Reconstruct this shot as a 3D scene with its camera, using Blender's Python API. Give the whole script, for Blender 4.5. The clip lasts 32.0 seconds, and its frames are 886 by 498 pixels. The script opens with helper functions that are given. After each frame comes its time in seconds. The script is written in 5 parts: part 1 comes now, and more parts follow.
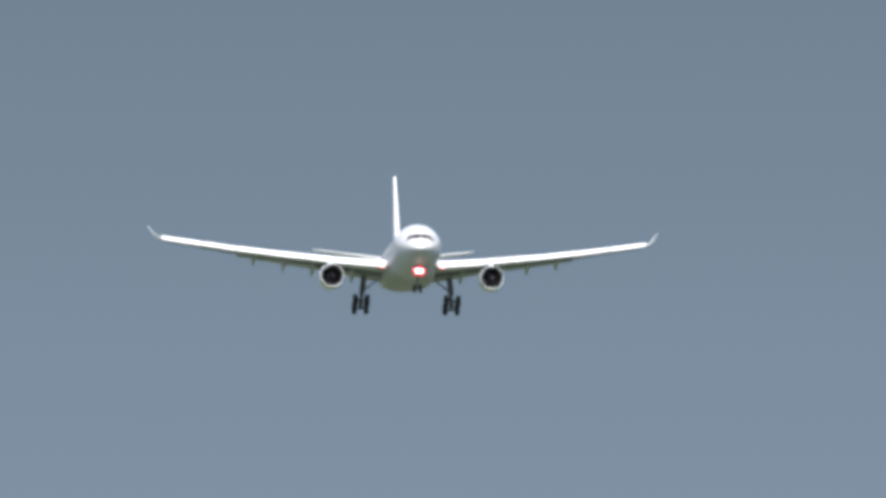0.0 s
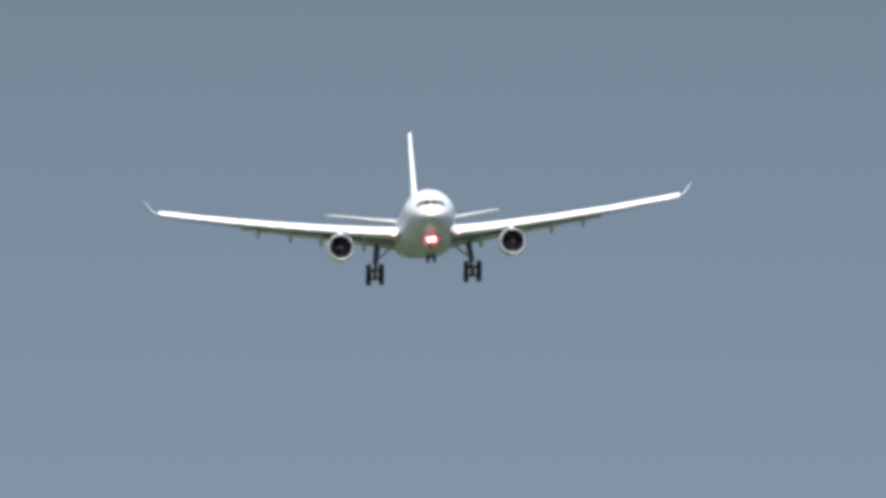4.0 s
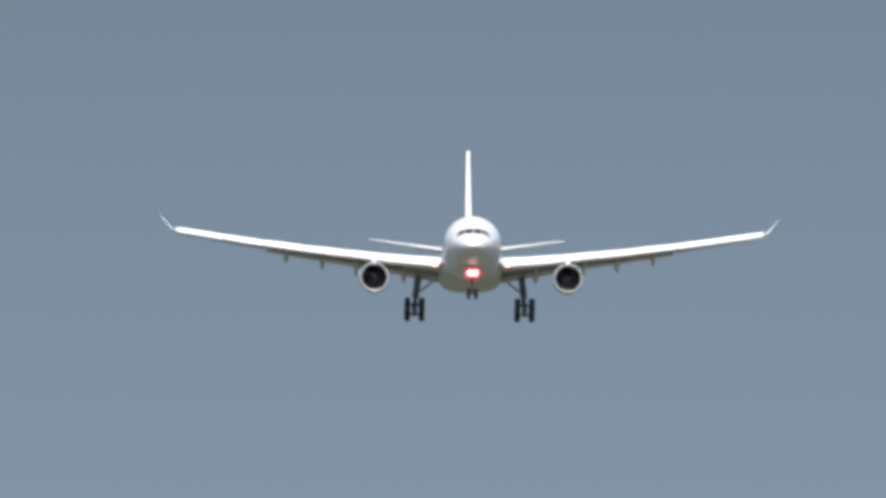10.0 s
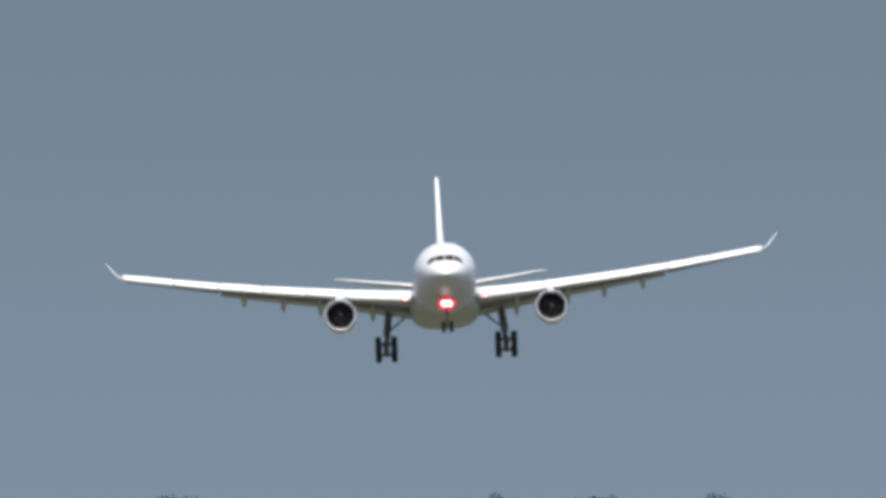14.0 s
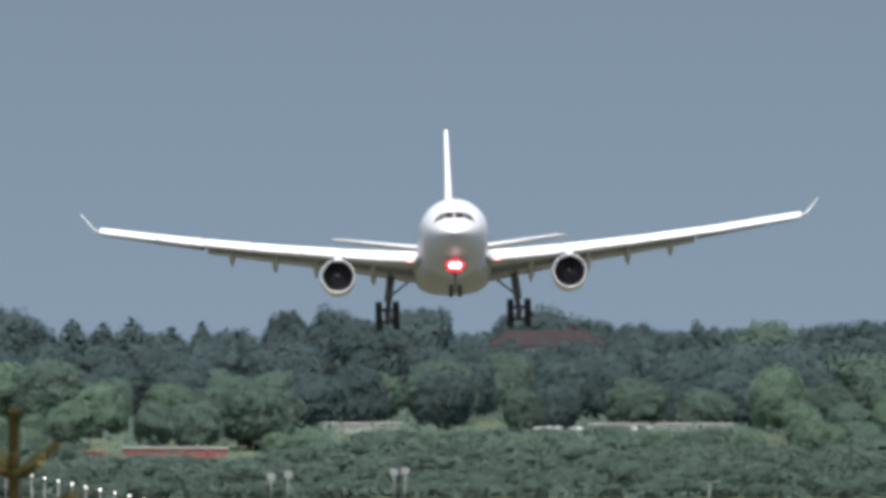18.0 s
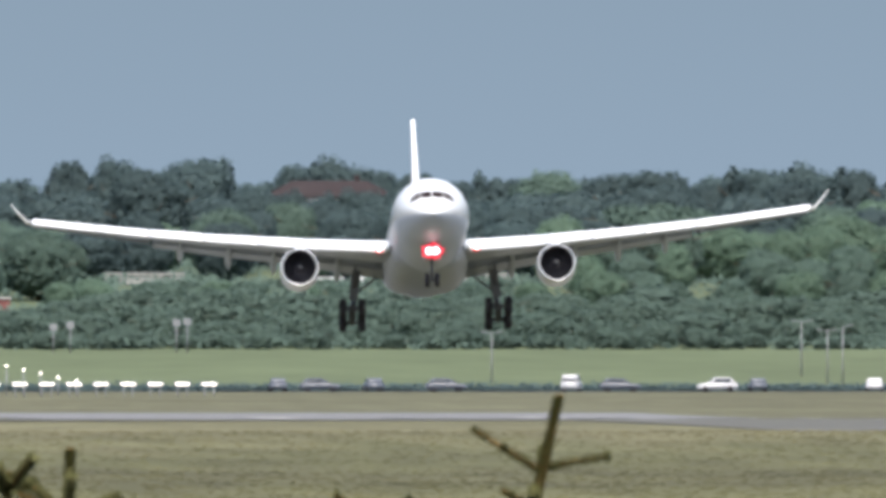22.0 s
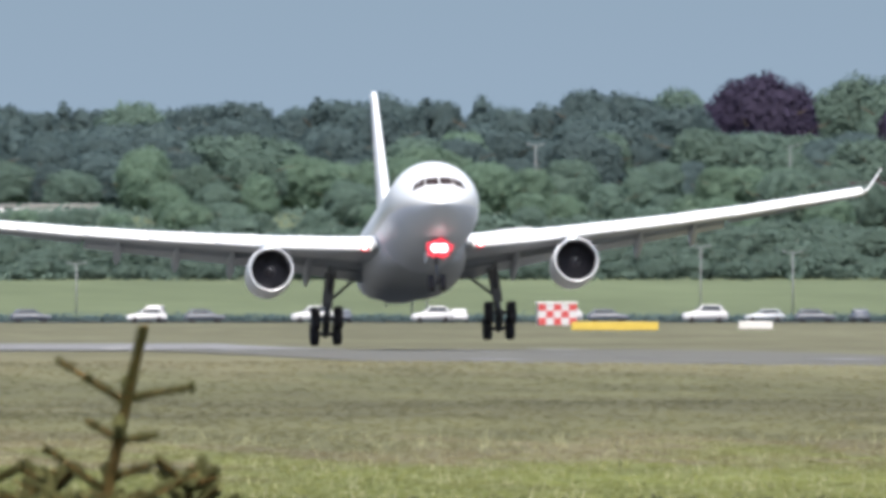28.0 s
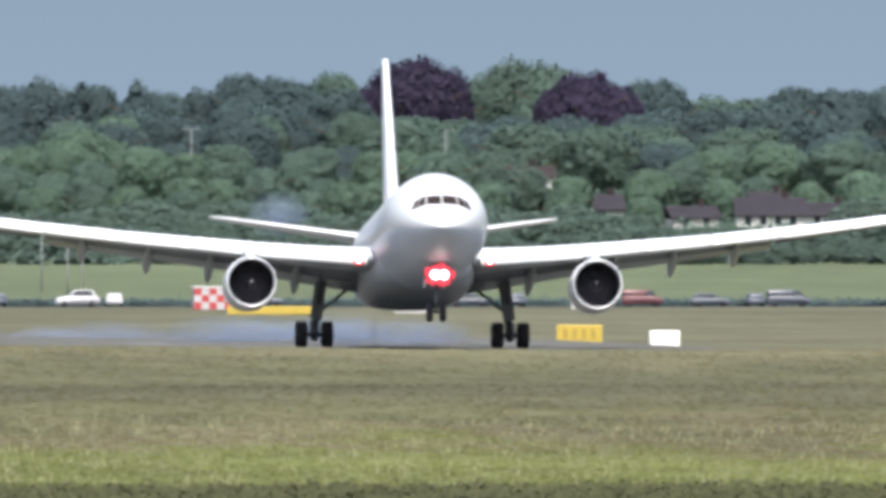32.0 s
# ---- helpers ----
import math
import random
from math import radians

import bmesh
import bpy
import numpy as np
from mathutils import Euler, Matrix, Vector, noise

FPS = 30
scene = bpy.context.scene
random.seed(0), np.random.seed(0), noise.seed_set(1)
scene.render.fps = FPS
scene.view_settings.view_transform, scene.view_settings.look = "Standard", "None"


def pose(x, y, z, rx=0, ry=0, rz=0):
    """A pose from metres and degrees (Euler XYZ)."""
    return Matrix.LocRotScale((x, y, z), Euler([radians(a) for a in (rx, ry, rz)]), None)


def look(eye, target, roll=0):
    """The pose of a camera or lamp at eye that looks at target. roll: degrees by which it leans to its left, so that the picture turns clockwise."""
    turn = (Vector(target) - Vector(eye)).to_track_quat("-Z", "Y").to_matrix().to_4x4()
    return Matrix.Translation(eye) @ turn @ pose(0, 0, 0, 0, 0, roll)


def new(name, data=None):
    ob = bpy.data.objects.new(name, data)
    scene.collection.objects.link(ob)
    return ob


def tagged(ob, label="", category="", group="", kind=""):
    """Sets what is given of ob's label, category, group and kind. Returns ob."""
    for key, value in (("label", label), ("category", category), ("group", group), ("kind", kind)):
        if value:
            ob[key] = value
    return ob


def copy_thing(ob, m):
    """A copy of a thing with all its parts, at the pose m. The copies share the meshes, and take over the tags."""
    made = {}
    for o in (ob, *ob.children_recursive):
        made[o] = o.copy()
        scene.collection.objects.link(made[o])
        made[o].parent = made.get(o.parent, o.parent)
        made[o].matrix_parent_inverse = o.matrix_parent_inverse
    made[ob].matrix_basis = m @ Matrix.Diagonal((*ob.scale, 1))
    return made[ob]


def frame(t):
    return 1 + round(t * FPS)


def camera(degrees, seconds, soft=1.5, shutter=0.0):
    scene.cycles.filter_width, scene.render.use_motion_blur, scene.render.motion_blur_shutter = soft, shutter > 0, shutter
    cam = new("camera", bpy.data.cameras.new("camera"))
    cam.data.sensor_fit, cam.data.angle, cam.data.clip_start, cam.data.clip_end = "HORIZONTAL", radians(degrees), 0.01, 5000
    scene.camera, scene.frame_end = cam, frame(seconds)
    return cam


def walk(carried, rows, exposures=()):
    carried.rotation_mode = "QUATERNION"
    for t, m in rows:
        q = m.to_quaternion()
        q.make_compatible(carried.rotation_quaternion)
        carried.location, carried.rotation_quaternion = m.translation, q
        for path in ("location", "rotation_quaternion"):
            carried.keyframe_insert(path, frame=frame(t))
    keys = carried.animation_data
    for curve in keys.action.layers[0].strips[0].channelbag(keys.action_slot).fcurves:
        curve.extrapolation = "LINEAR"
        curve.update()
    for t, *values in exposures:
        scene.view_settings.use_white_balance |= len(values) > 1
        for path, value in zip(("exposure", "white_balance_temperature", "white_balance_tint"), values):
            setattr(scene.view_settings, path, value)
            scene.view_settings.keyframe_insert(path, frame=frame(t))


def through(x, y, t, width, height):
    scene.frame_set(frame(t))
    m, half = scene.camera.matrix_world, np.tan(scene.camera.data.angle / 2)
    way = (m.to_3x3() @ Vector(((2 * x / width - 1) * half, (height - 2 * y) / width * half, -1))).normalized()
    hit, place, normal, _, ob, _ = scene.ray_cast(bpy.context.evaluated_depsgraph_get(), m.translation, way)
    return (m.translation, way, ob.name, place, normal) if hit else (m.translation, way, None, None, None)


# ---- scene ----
cam = camera(1.5357, 32.0, soft=4.4)
# a long lens set to far: what stands close by melts
cam.data.dof.use_dof, cam.data.dof.focus_distance = True, 2600
cam.data.dof.aperture_fstop = cam.data.lens / 26.0

# Where the camera points: seconds, bearing east of the runway's line and height above the horizon, in degrees.
AIM = [
    (0, 2.3466, 1.2477), (0.5, 2.3582, 1.2306), (1, 2.3868, 1.1928), (1.5, 2.4098, 1.163), (2, 2.4406, 1.1362),
    (2.5, 2.4443, 1.1006), (3, 2.46, 1.0823), (3.5, 2.4684, 1.0641), (5.5, 2.5603, 0.9654), (6, 2.5711, 0.95),
    (6.5, 2.5985, 0.9314), (7, 2.6034, 0.9156), (7.5, 2.5855, 0.874), (8, 2.6123, 0.8484), (8.5, 2.6306, 0.8578),
    (9, 2.6663, 0.8483), (9.5, 2.6782, 0.8308), (10, 2.714, 0.8198), (10.5, 2.7431, 0.8031), (11, 2.7673, 0.7831),
    (11.5, 2.8095, 0.7609), (12, 2.8682, 0.7479), (12.5, 2.9237, 0.7102), (13, 2.9629, 0.6607), (13.5, 2.9809, 0.6682),
    (15.5, 3.0858, 0.5467), (16, 3.0892, 0.4938), (16.5, 3.1571, 0.441), (17, 3.2048, 0.4009), (17.5, 3.2653, 0.3643),
    (18, 3.3041, 0.3308), (18.5, 3.3794, 0.3167), (19, 3.4213, 0.2838), (19.5, 3.4476, 0.2504), (20, 3.4964, 0.232),
    (20.5, 3.5624, 0.2023), (21, 3.5936, 0.1677), (21.5, 3.6475, 0.1358), (22, 3.6815, 0.0717), (22.5, 3.7135, 0.0579),
    (23, 3.7475, 0.0431), (23.5, 3.7829, 0.0494), (24, 3.8226, 0.0285), (24.5, 3.8898, 0.0052), (25, 3.9502, -0.0168),
    (25.5, 4.0221, -0.0291), (27.5, 4.3087, -0.0327), (28, 4.4016, -0.0482), (28.5, 4.4887, -0.048), (29, 4.5482, -0.0383),
    (29.5, 4.6244, -0.0402), (30, 4.7038, -0.0499), (30.5, 4.775, -0.0324), (31, 4.8684, -0.0523), (31.5, 4.9287, -0.0548),
    (32, 4.9987, -0.0752)]
EYE = (0.0, 0.0, 7.8)
walk(cam, [(t, pose(*EYE, 90 + up, 0, -east)) for t, east, up in AIM],
     exposures=[(0, 0.6), (9, 0.55), (13.5, 0.4), (16, 0.37), (17, 0.45), (19, 0.7), (21, 0.76), (23, 0.95), (24.2, 1.0), (27, 0.96), (30, 0.95), (32, 0.9)])

# ---- light ----
SUN_UP, SUN_EAST = radians(61), radians(181)
world = bpy.data.worlds.new("sky")
scene.world = world
world.use_nodes = True
wn, wl = world.node_tree.nodes, world.node_tree.links
sky = wn.new("ShaderNodeTexSky")
sky.sky_type, sky.sun_disc = "NISHITA", False
sky.sun_elevation, sky.sun_rotation = SUN_UP, SUN_EAST
sky.air_density, sky.dust_density, sky.ozone_density = 1.0, 5.0, 3.0
# blue-grey haze low over the horizon, thinning out above it
coord, split = wn.new("ShaderNodeTexCoord"), wn.new("ShaderNodeSeparateXYZ")
wl.new(coord.outputs["Generated"], split.inputs[0])
thin, fade, haze, veil = wn.new("ShaderNodeMapRange"), wn.new("ShaderNodeMapRange"), wn.new("ShaderNodeMixRGB"), wn.new("ShaderNodeMixRGB")
for node, rows in ((thin, (-0.002, 0.04, 1.02, 0.55)), (fade, (0.03, 0.16, 1.0, 0.0))):
    for k, value in enumerate(rows):
        node.inputs[k + 1].default_value = value
    wl.new(split.outputs["Z"], node.inputs[0])
fade.interpolation_type = "SMOOTHSTEP"
haze.blend_type = "MULTIPLY"
haze.inputs[0].default_value, haze.inputs[1].default_value = 1.0, (1.11, 1.49, 1.92, 1)
wl.new(thin.outputs[0], haze.inputs[2])
wl.new(fade.outputs[0], veil.inputs[0])
wl.new(sky.outputs[0], veil.inputs[1])
wl.new(haze.outputs[0], veil.inputs[2])
wl.new(veil.outputs[0], wn["Background"].inputs[0])
wn["Background"].inputs[1].default_value = 0.15
sun = bpy.data.lights.new("sun", "SUN")
sun.energy, sun.angle, sun.color = 3.4, radians(0.53), (1.0, 0.95, 0.88)
sun_ob = new("sun", sun)
sun_from = Vector((math.sin(SUN_EAST) * math.cos(SUN_UP), math.cos(SUN_EAST) * math.cos(SUN_UP), math.sin(SUN_UP)))
sun_ob.matrix_world = look(sun_from * 500, (0, 0, 0))

# ---- materials ----


def mat(name, col, rough=0.6, metal=0.0, grain=None, vary=0.25, bump=0.0, stain=None, island=0.0, thing=0.0, coat=0.0, through=0.0):
    """A surface: base colour, grain (size in metres), large stains (size in metres), and changes from piece to piece."""
    m = bpy.data.materials.new(name)
    m.use_nodes = True
    n, l = m.node_tree.nodes, m.node_tree.links
    b = n["Principled BSDF"]
    b.inputs["Roughness"].default_value, b.inputs["Metallic"].default_value = rough, metal
    b.inputs["Coat Weight"].default_value = coat
    if rough >= 0.85:
        b.inputs["Specular IOR Level"].default_value = 0.08
    coords = n.new("ShaderNodeTexCoord")
    out = n.new("ShaderNodeRGB")
    out.outputs[0].default_value = (*col, 1)
    colour = out.outputs[0]

    def scaled(value, low, high):
        r = n.new("ShaderNodeMapRange")
        r.inputs["To Min"].default_value, r.inputs["To Max"].default_value = low, high
        l.new(value, r.inputs[0])
        return r.outputs[0]

    def times(c, value):
        x = n.new("ShaderNodeMixRGB")
        x.blend_type = "MULTIPLY"
        x.inputs[0].default_value = 1
        l.new(c, x.inputs[1])
        l.new(value, x.inputs[2])
        return x.outputs[0]

    for size, amount in ((grain, vary), (stain, vary * 1.2)):
        if size:
            t = n.new("ShaderNodeTexNoise")
            t.inputs["Scale"].default_value, t.inputs["Detail"].default_value = 1 / size, 4
            l.new(coords.outputs["Object"], t.inputs["Vector"])
            colour = times(colour, scaled(t.outputs[0], 1 - amount, 1 + amount))
            if size == grain and bump:
                bp = n.new("ShaderNodeBump")
                bp.inputs["Strength"].default_value, bp.inputs["Distance"].default_value = bump, size * 0.3
                l.new(t.outputs[0], bp.inputs["Height"])
                l.new(bp.outputs[0], b.inputs["Normal"])
    if island:
        g = n.new("ShaderNodeNewGeometry")
        colour = times(colour, scaled(g.outputs["Random Per Island"], 1 - island, 1 + island))
    if thing:
        g = n.new("ShaderNodeObjectInfo")
        colour = times(colour, scaled(g.outputs["Random"], 1 - thing, 1 + thing))
    l.new(colour, b.inputs["Base Color"])
    if through:  # thin leaves let light through
        b.inputs["Specular IOR Level"].default_value = 0.25
        tr, mix = n.new("ShaderNodeBsdfTranslucent"), n.new("ShaderNodeMixShader")
        l.new(colour, tr.inputs[0])
        mix.inputs[0].default_value = through
        l.new(b.outputs[0], mix.inputs[1])
        l.new(tr.outputs[0], mix.inputs[2])
        l.new(mix.outputs[0], n["Material Output"].inputs[0])
    return m


def darkened_stretch(m, y0, y1, depth):
    """Darkens paving over a stretch of its length, placed to fit the camera's view."""
    n, l = m.node_tree.nodes, m.node_tree.links
    b = n["Principled BSDF"]
    co, cut, ramp, mul = n.new("ShaderNodeTexCoord"), n.new("ShaderNodeSeparateXYZ"), n.new("ShaderNodeValToRGB"), n.new("ShaderNodeMixRGB")
    reach = n.new("ShaderNodeMapRange")
    reach.inputs[1].default_value, reach.inputs[2].default_value = y0, y1
    l.new(co.outputs["Object"], cut.inputs[0])
    l.new(cut.outputs["Y"], reach.inputs[0])
    l.new(reach.outputs[0], ramp.inputs[0])
    stops = ramp.color_ramp.elements
    stops[0].position, stops[0].color = 0.0, (1, 1, 1, 1)
    stops[1].position, stops[1].color = 1.0, (1, 1, 1, 1)
    for place in (0.2, 0.85):
        stops.new(place).color = (depth, depth, depth * 1.05, 1)
    mul.blend_type, mul.inputs[0].default_value = "MULTIPLY", 1.0
    l.new(b.inputs["Base Color"].links[0].from_socket, mul.inputs[1])
    l.new(ramp.outputs[0], mul.inputs[2])
    l.new(mul.outputs[0], b.inputs["Base Color"])


def glow(name, col, strength):
    m = bpy.data.materials.new(name)
    m.use_nodes = True
    b = m.node_tree.nodes["Principled BSDF"]
    b.inputs["Base Color"].default_value = (*col, 1)
    b.inputs["Emission Color"].default_value, b.inputs["Emission Strength"].default_value = (*col, 1), strength
    return m


WHITE_PAINT = mat("white_aircraft_paint", (0.7, 0.71, 0.72), 0.34, 0, 3.0, 0.04, stain=9.0, coat=0.3)
# copy of WHITE_PAINT, dimmed in colour so the sunlit fuselage renders less bright
FUSELAGE_PAINT = mat("dimmed_white_fuselage_paint", (0.53, 0.545, 0.56), 0.34, 0, 3.0, 0.05, stain=9.0, coat=0.3)
# grey paint, its blue cast put in to stand for haze under the wings
GREY_PAINT = mat("grey_aircraft_paint", (0.43, 0.46, 0.5), 0.4, 0, 1.5, 0.08, stain=6.0)
# non-metal near-white: the colour stands in for sun glare on the slats
SLAT_GLARE_WHITE = mat("slat_glare_white", (0.8, 0.81, 0.82), 0.3, 0.0, 0.8, 0.04, stain=4.0, coat=0.6)
# half metal; the pale base colour stands in for bright reflections
LIP_METAL = mat("polished_lip_metal", (0.88, 0.9, 0.93), 0.2, 0.5, 0.5, 0.04)
# belly colour carries painted-in shade and a blue cast for haze
BELLY_SHADE_TINT = mat("belly_paint_shade_tint", (0.52, 0.555, 0.62), 0.4, 0, 1.5, 0.06, stain=7.0)
DARK_METAL = mat("dark_gear_steel", (0.13, 0.13, 0.14), 0.5, 0.5, 0.2, 0.2)
# fan, duct and tyre colours are lightened in place of haze
FAN_METAL = mat("fan_blade_titanium", (0.1, 0.1, 0.115), 0.5, 0.5, 0.2, 0.2)
DUCT = mat("engine_duct_lining", (0.06, 0.055, 0.065), 0.7, 0, 0.3, 0.2)
RUBBER = mat("tyre_rubber", (0.04, 0.038, 0.042), 0.85, 0, 0.1, 0.3)
COCKPIT = mat("cockpit_glass", (0.025, 0.018, 0.019), 0.85, 0, 0.4, 0.1)
LAMP_WHITE = glow("landing_lamp", (1.0, 0.9, 0.88), 2.4)
# red glow added for lens glare; the lamps have no such part
GLARE_RED = glow("lamp_glare_red", (1.0, 0.06, 0.09), 0.5)
LAMP_FIELD = glow("approach_lamp", (1.0, 0.93, 0.84), 2.4)


def grass_material(name, zones, near, far):
    """Grass in colour bands across the field (in order of distance), set to fit the camera's view, each broken up in
    long swathes and fine mottling.
    """
    m = mat(name, zones[0][1], 0.95)
    n, l = m.node_tree.nodes, m.node_tree.links
    co, cut, reach, ramp = (n.new("ShaderNode" + k) for k in ("TexCoord", "SeparateXYZ", "MapRange", "ValToRGB"))
    l.new(co.outputs["Object"], cut.inputs[0])
    value = cut.outputs["Y"]
    for size, amount, detail in (((7, 80, 40), 330.0, 3), ((2, 24, 10), 150.0, 3)):
        stretch, swathe, add = n.new("ShaderNodeMapping"), n.new("ShaderNodeTexNoise"), n.new("ShaderNodeMath")
        stretch.inputs["Scale"].default_value = [1 / s for s in size]
        swathe.inputs["Scale"].default_value, swathe.inputs["Detail"].default_value = 1.0, detail
        l.new(co.outputs["Object"], stretch.inputs["Vector"])
        l.new(stretch.outputs[0], swathe.inputs["Vector"])
        add.operation = "MULTIPLY_ADD"
        add.inputs[1].default_value = amount
        l.new(swathe.outputs[0], add.inputs[0])
        l.new(value, add.inputs[2])
        value = add.outputs[0]
    reach.inputs[1].default_value, reach.inputs[2].default_value = near + 240, far + 240
    l.new(value, reach.inputs[0])
    stops = ramp.color_ramp.elements
    for k, (y, colour) in enumerate(zones):
        stop = stops[k] if k < 2 else stops.new(1)
        stop.position, stop.color = (y - near) / (far - near), (*colour, 1)
    l.new(reach.outputs[0], ramp.inputs[0])
    colour = ramp.outputs[0]
    for size, low, high in (((0.35, 3, 2), 0.92, 1.08), ((3, 30, 10), 0.85, 1.15), ((38, 60, 40), 0.78, 1.22)):
        stretch, fine, rng_node, mul = n.new("ShaderNodeMapping"), n.new("ShaderNodeTexNoise"), n.new("ShaderNodeMapRange"), n.new("ShaderNodeMixRGB")
        stretch.inputs["Scale"].default_value = [1 / s for s in size]
        fine.inputs["Scale"].default_value, fine.inputs["Detail"].default_value = 1.0, 3
        l.new(co.outputs["Object"], stretch.inputs["Vector"])
        l.new(stretch.outputs[0], fine.inputs["Vector"])
        for k, value in enumerate((0.3, 0.7, low, high)):
            rng_node.inputs[k + 1].default_value = value
        l.new(fine.outputs[0], rng_node.inputs[0])
        mul.blend_type, mul.inputs[0].default_value = "MULTIPLY", 1.0
        l.new(colour, mul.inputs[1])
        l.new(rng_node.outputs[0], mul.inputs[2])
        colour = mul.outputs[0]
    l.new(colour, n["Principled BSDF"].inputs["Base Color"])
    return m


ZONES = [(850, (0.066, 0.076, 0.025)), (940, (0.089, 0.099, 0.033)), (1010, (0.081, 0.087, 0.031)), (1065, (0.089, 0.079, 0.046)), (1130, (0.074, 0.074, 0.038)), (1260, (0.063, 0.062, 0.036)), (1380, (0.075, 0.076, 0.041)), (1500, (0.103, 0.097, 0.057)), (2500, (0.084, 0.083, 0.053))]
GRASS = grass_material("airfield_grass", ZONES, 800, 2800)
TUFTS = grass_material("grass_tufts", ZONES, 800, 2800)
MEADOW = mat("green_meadow", (0.078, 0.096, 0.055), 0.95, 0, 9.0, 0.22, stain=45.0)
WEED = mat("dark_weeds", (0.06, 0.064, 0.03), 0.9, 0, 3.0, 0.3, island=0.2, through=0.3)
SEED_HEADS = mat("dry_seed_heads", (0.22, 0.22, 0.13), 0.9, 0, 9.0, 0.2, island=0.2)
ASPHALT = mat("runway_asphalt", (0.085, 0.085, 0.078), 0.9, 0, 1.2, 0.2, stain=30.0)
darkened_stretch(ASPHALT, 2000, 2480, 0.55)
CONCRETE = mat("pale_runway_concrete", (0.132, 0.135, 0.138), 0.9, 0, 1.5, 0.2, stain=12.0)
ROAD_TAR = mat("perimeter_road_asphalt", (0.055, 0.057, 0.06), 0.85, 0, 1.0, 0.25, stain=20.0)
MARKING = mat("runway_marking_paint", (0.2, 0.2, 0.198), 0.8, 0, 0.6, 0.25)
DIM_MARKING = mat("dim_marking_paint", (0.125, 0.128, 0.13), 0.85, 0, 0.6, 0.25)
# leaf colours are raised and blued to stand in for distant haze
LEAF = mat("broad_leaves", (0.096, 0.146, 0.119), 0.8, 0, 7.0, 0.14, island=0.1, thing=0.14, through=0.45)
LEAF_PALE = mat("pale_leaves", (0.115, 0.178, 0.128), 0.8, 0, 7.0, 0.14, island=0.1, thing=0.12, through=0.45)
LEAF_DARK = mat("dark_leaves_haze_tint", (0.066, 0.1, 0.103), 0.8, 0, 7.0, 0.14, island=0.1, thing=0.12, through=0.45)
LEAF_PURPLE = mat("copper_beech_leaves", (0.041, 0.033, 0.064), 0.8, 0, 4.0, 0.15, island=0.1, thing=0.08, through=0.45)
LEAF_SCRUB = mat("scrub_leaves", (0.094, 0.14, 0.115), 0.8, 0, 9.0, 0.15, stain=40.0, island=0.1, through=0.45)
BARK = mat("bark", (0.09, 0.07, 0.05), 0.9, 0, 0.3, 0.3)
NEEDLES = mat("spruce_needles", (0.1, 0.1, 0.036), 0.8, 0, 0.3, 0.25, island=0.25, through=0.3)
TWIG = mat("spruce_twig_bark", (0.11, 0.07, 0.025), 0.85, 0, 0.05, 0.25)
CAR_WHITE = mat("white_car_paint", (0.42, 0.42, 0.43), 0.4, 0, 1.0, 0.05, coat=0.2)
CAR_RED = mat("red_car_paint", (0.6, 0.03, 0.03), 0.35, 0, 1.0, 0.06, coat=0.5)
CAR_DARK = mat("dark_car_paint", (0.07, 0.08, 0.1), 0.4, 0, 1.0, 0.1, coat=0.2)
CAR_GREY = mat("silver_car_paint", (0.26, 0.28, 0.3), 0.4, 0.2, 1.0, 0.06, coat=0.2)
CAR_MAROON = mat("dark_red_van_paint", (0.12, 0.045, 0.05), 0.45, 0, 1.0, 0.08, coat=0.2)
CAR_GLASS = mat("car_window_glass", (0.03, 0.035, 0.04), 0.1, 0, 0.5, 0.1)
SIGN_YELLOW = mat("yellow_sign_panel", (0.42, 0.31, 0.05), 0.5, 0, 0.4, 0.12)
SIGN_WHITE = mat("white_cabinet_paint", (0.8, 0.8, 0.78), 0.5, 0, 0.4, 0.08)
HUT_RED = mat("red_hut_paint", (0.38, 0.05, 0.05), 0.7, 0, 0.4, 0.12)
POST_GREY = mat("galvanised_post", (0.2, 0.21, 0.22), 0.6, 0.2, 0.3, 0.12)
WALL_PALE = mat("pale_rendered_wall", (0.5, 0.49, 0.47), 0.9, 0, 0.8, 0.1, stain=4.0)
SHED_WALL = mat("grey_shed_wall", (0.26, 0.26, 0.25), 0.9, 0, 0.8, 0.15, stain=4.0)
SIGN_OCHRE = mat("ochre_sign_lettering", (0.3, 0.215, 0.042), 0.6, 0, 0.3, 0.15)
# door grey darkened to stand in for shade under the wing
GEAR_DOOR_SHADE = mat("gear_door_shade_paint", (0.11, 0.11, 0.115), 0.5, 0, 0.5, 0.12)
ROOF_GREY = mat("grey_slate_roof", (0.03, 0.028, 0.034), 1.0, 0, 0.6, 0.2, stain=5.0)
ROOF_RED = mat("red_brown_tile_roof", (0.032, 0.026, 0.027), 1.0, 0, 0.6, 0.2, stain=5.0)
SHEET_RED = mat("red_tarpaulin", (0.15, 0.05, 0.045), 0.7, 0, 0.8, 0.2)


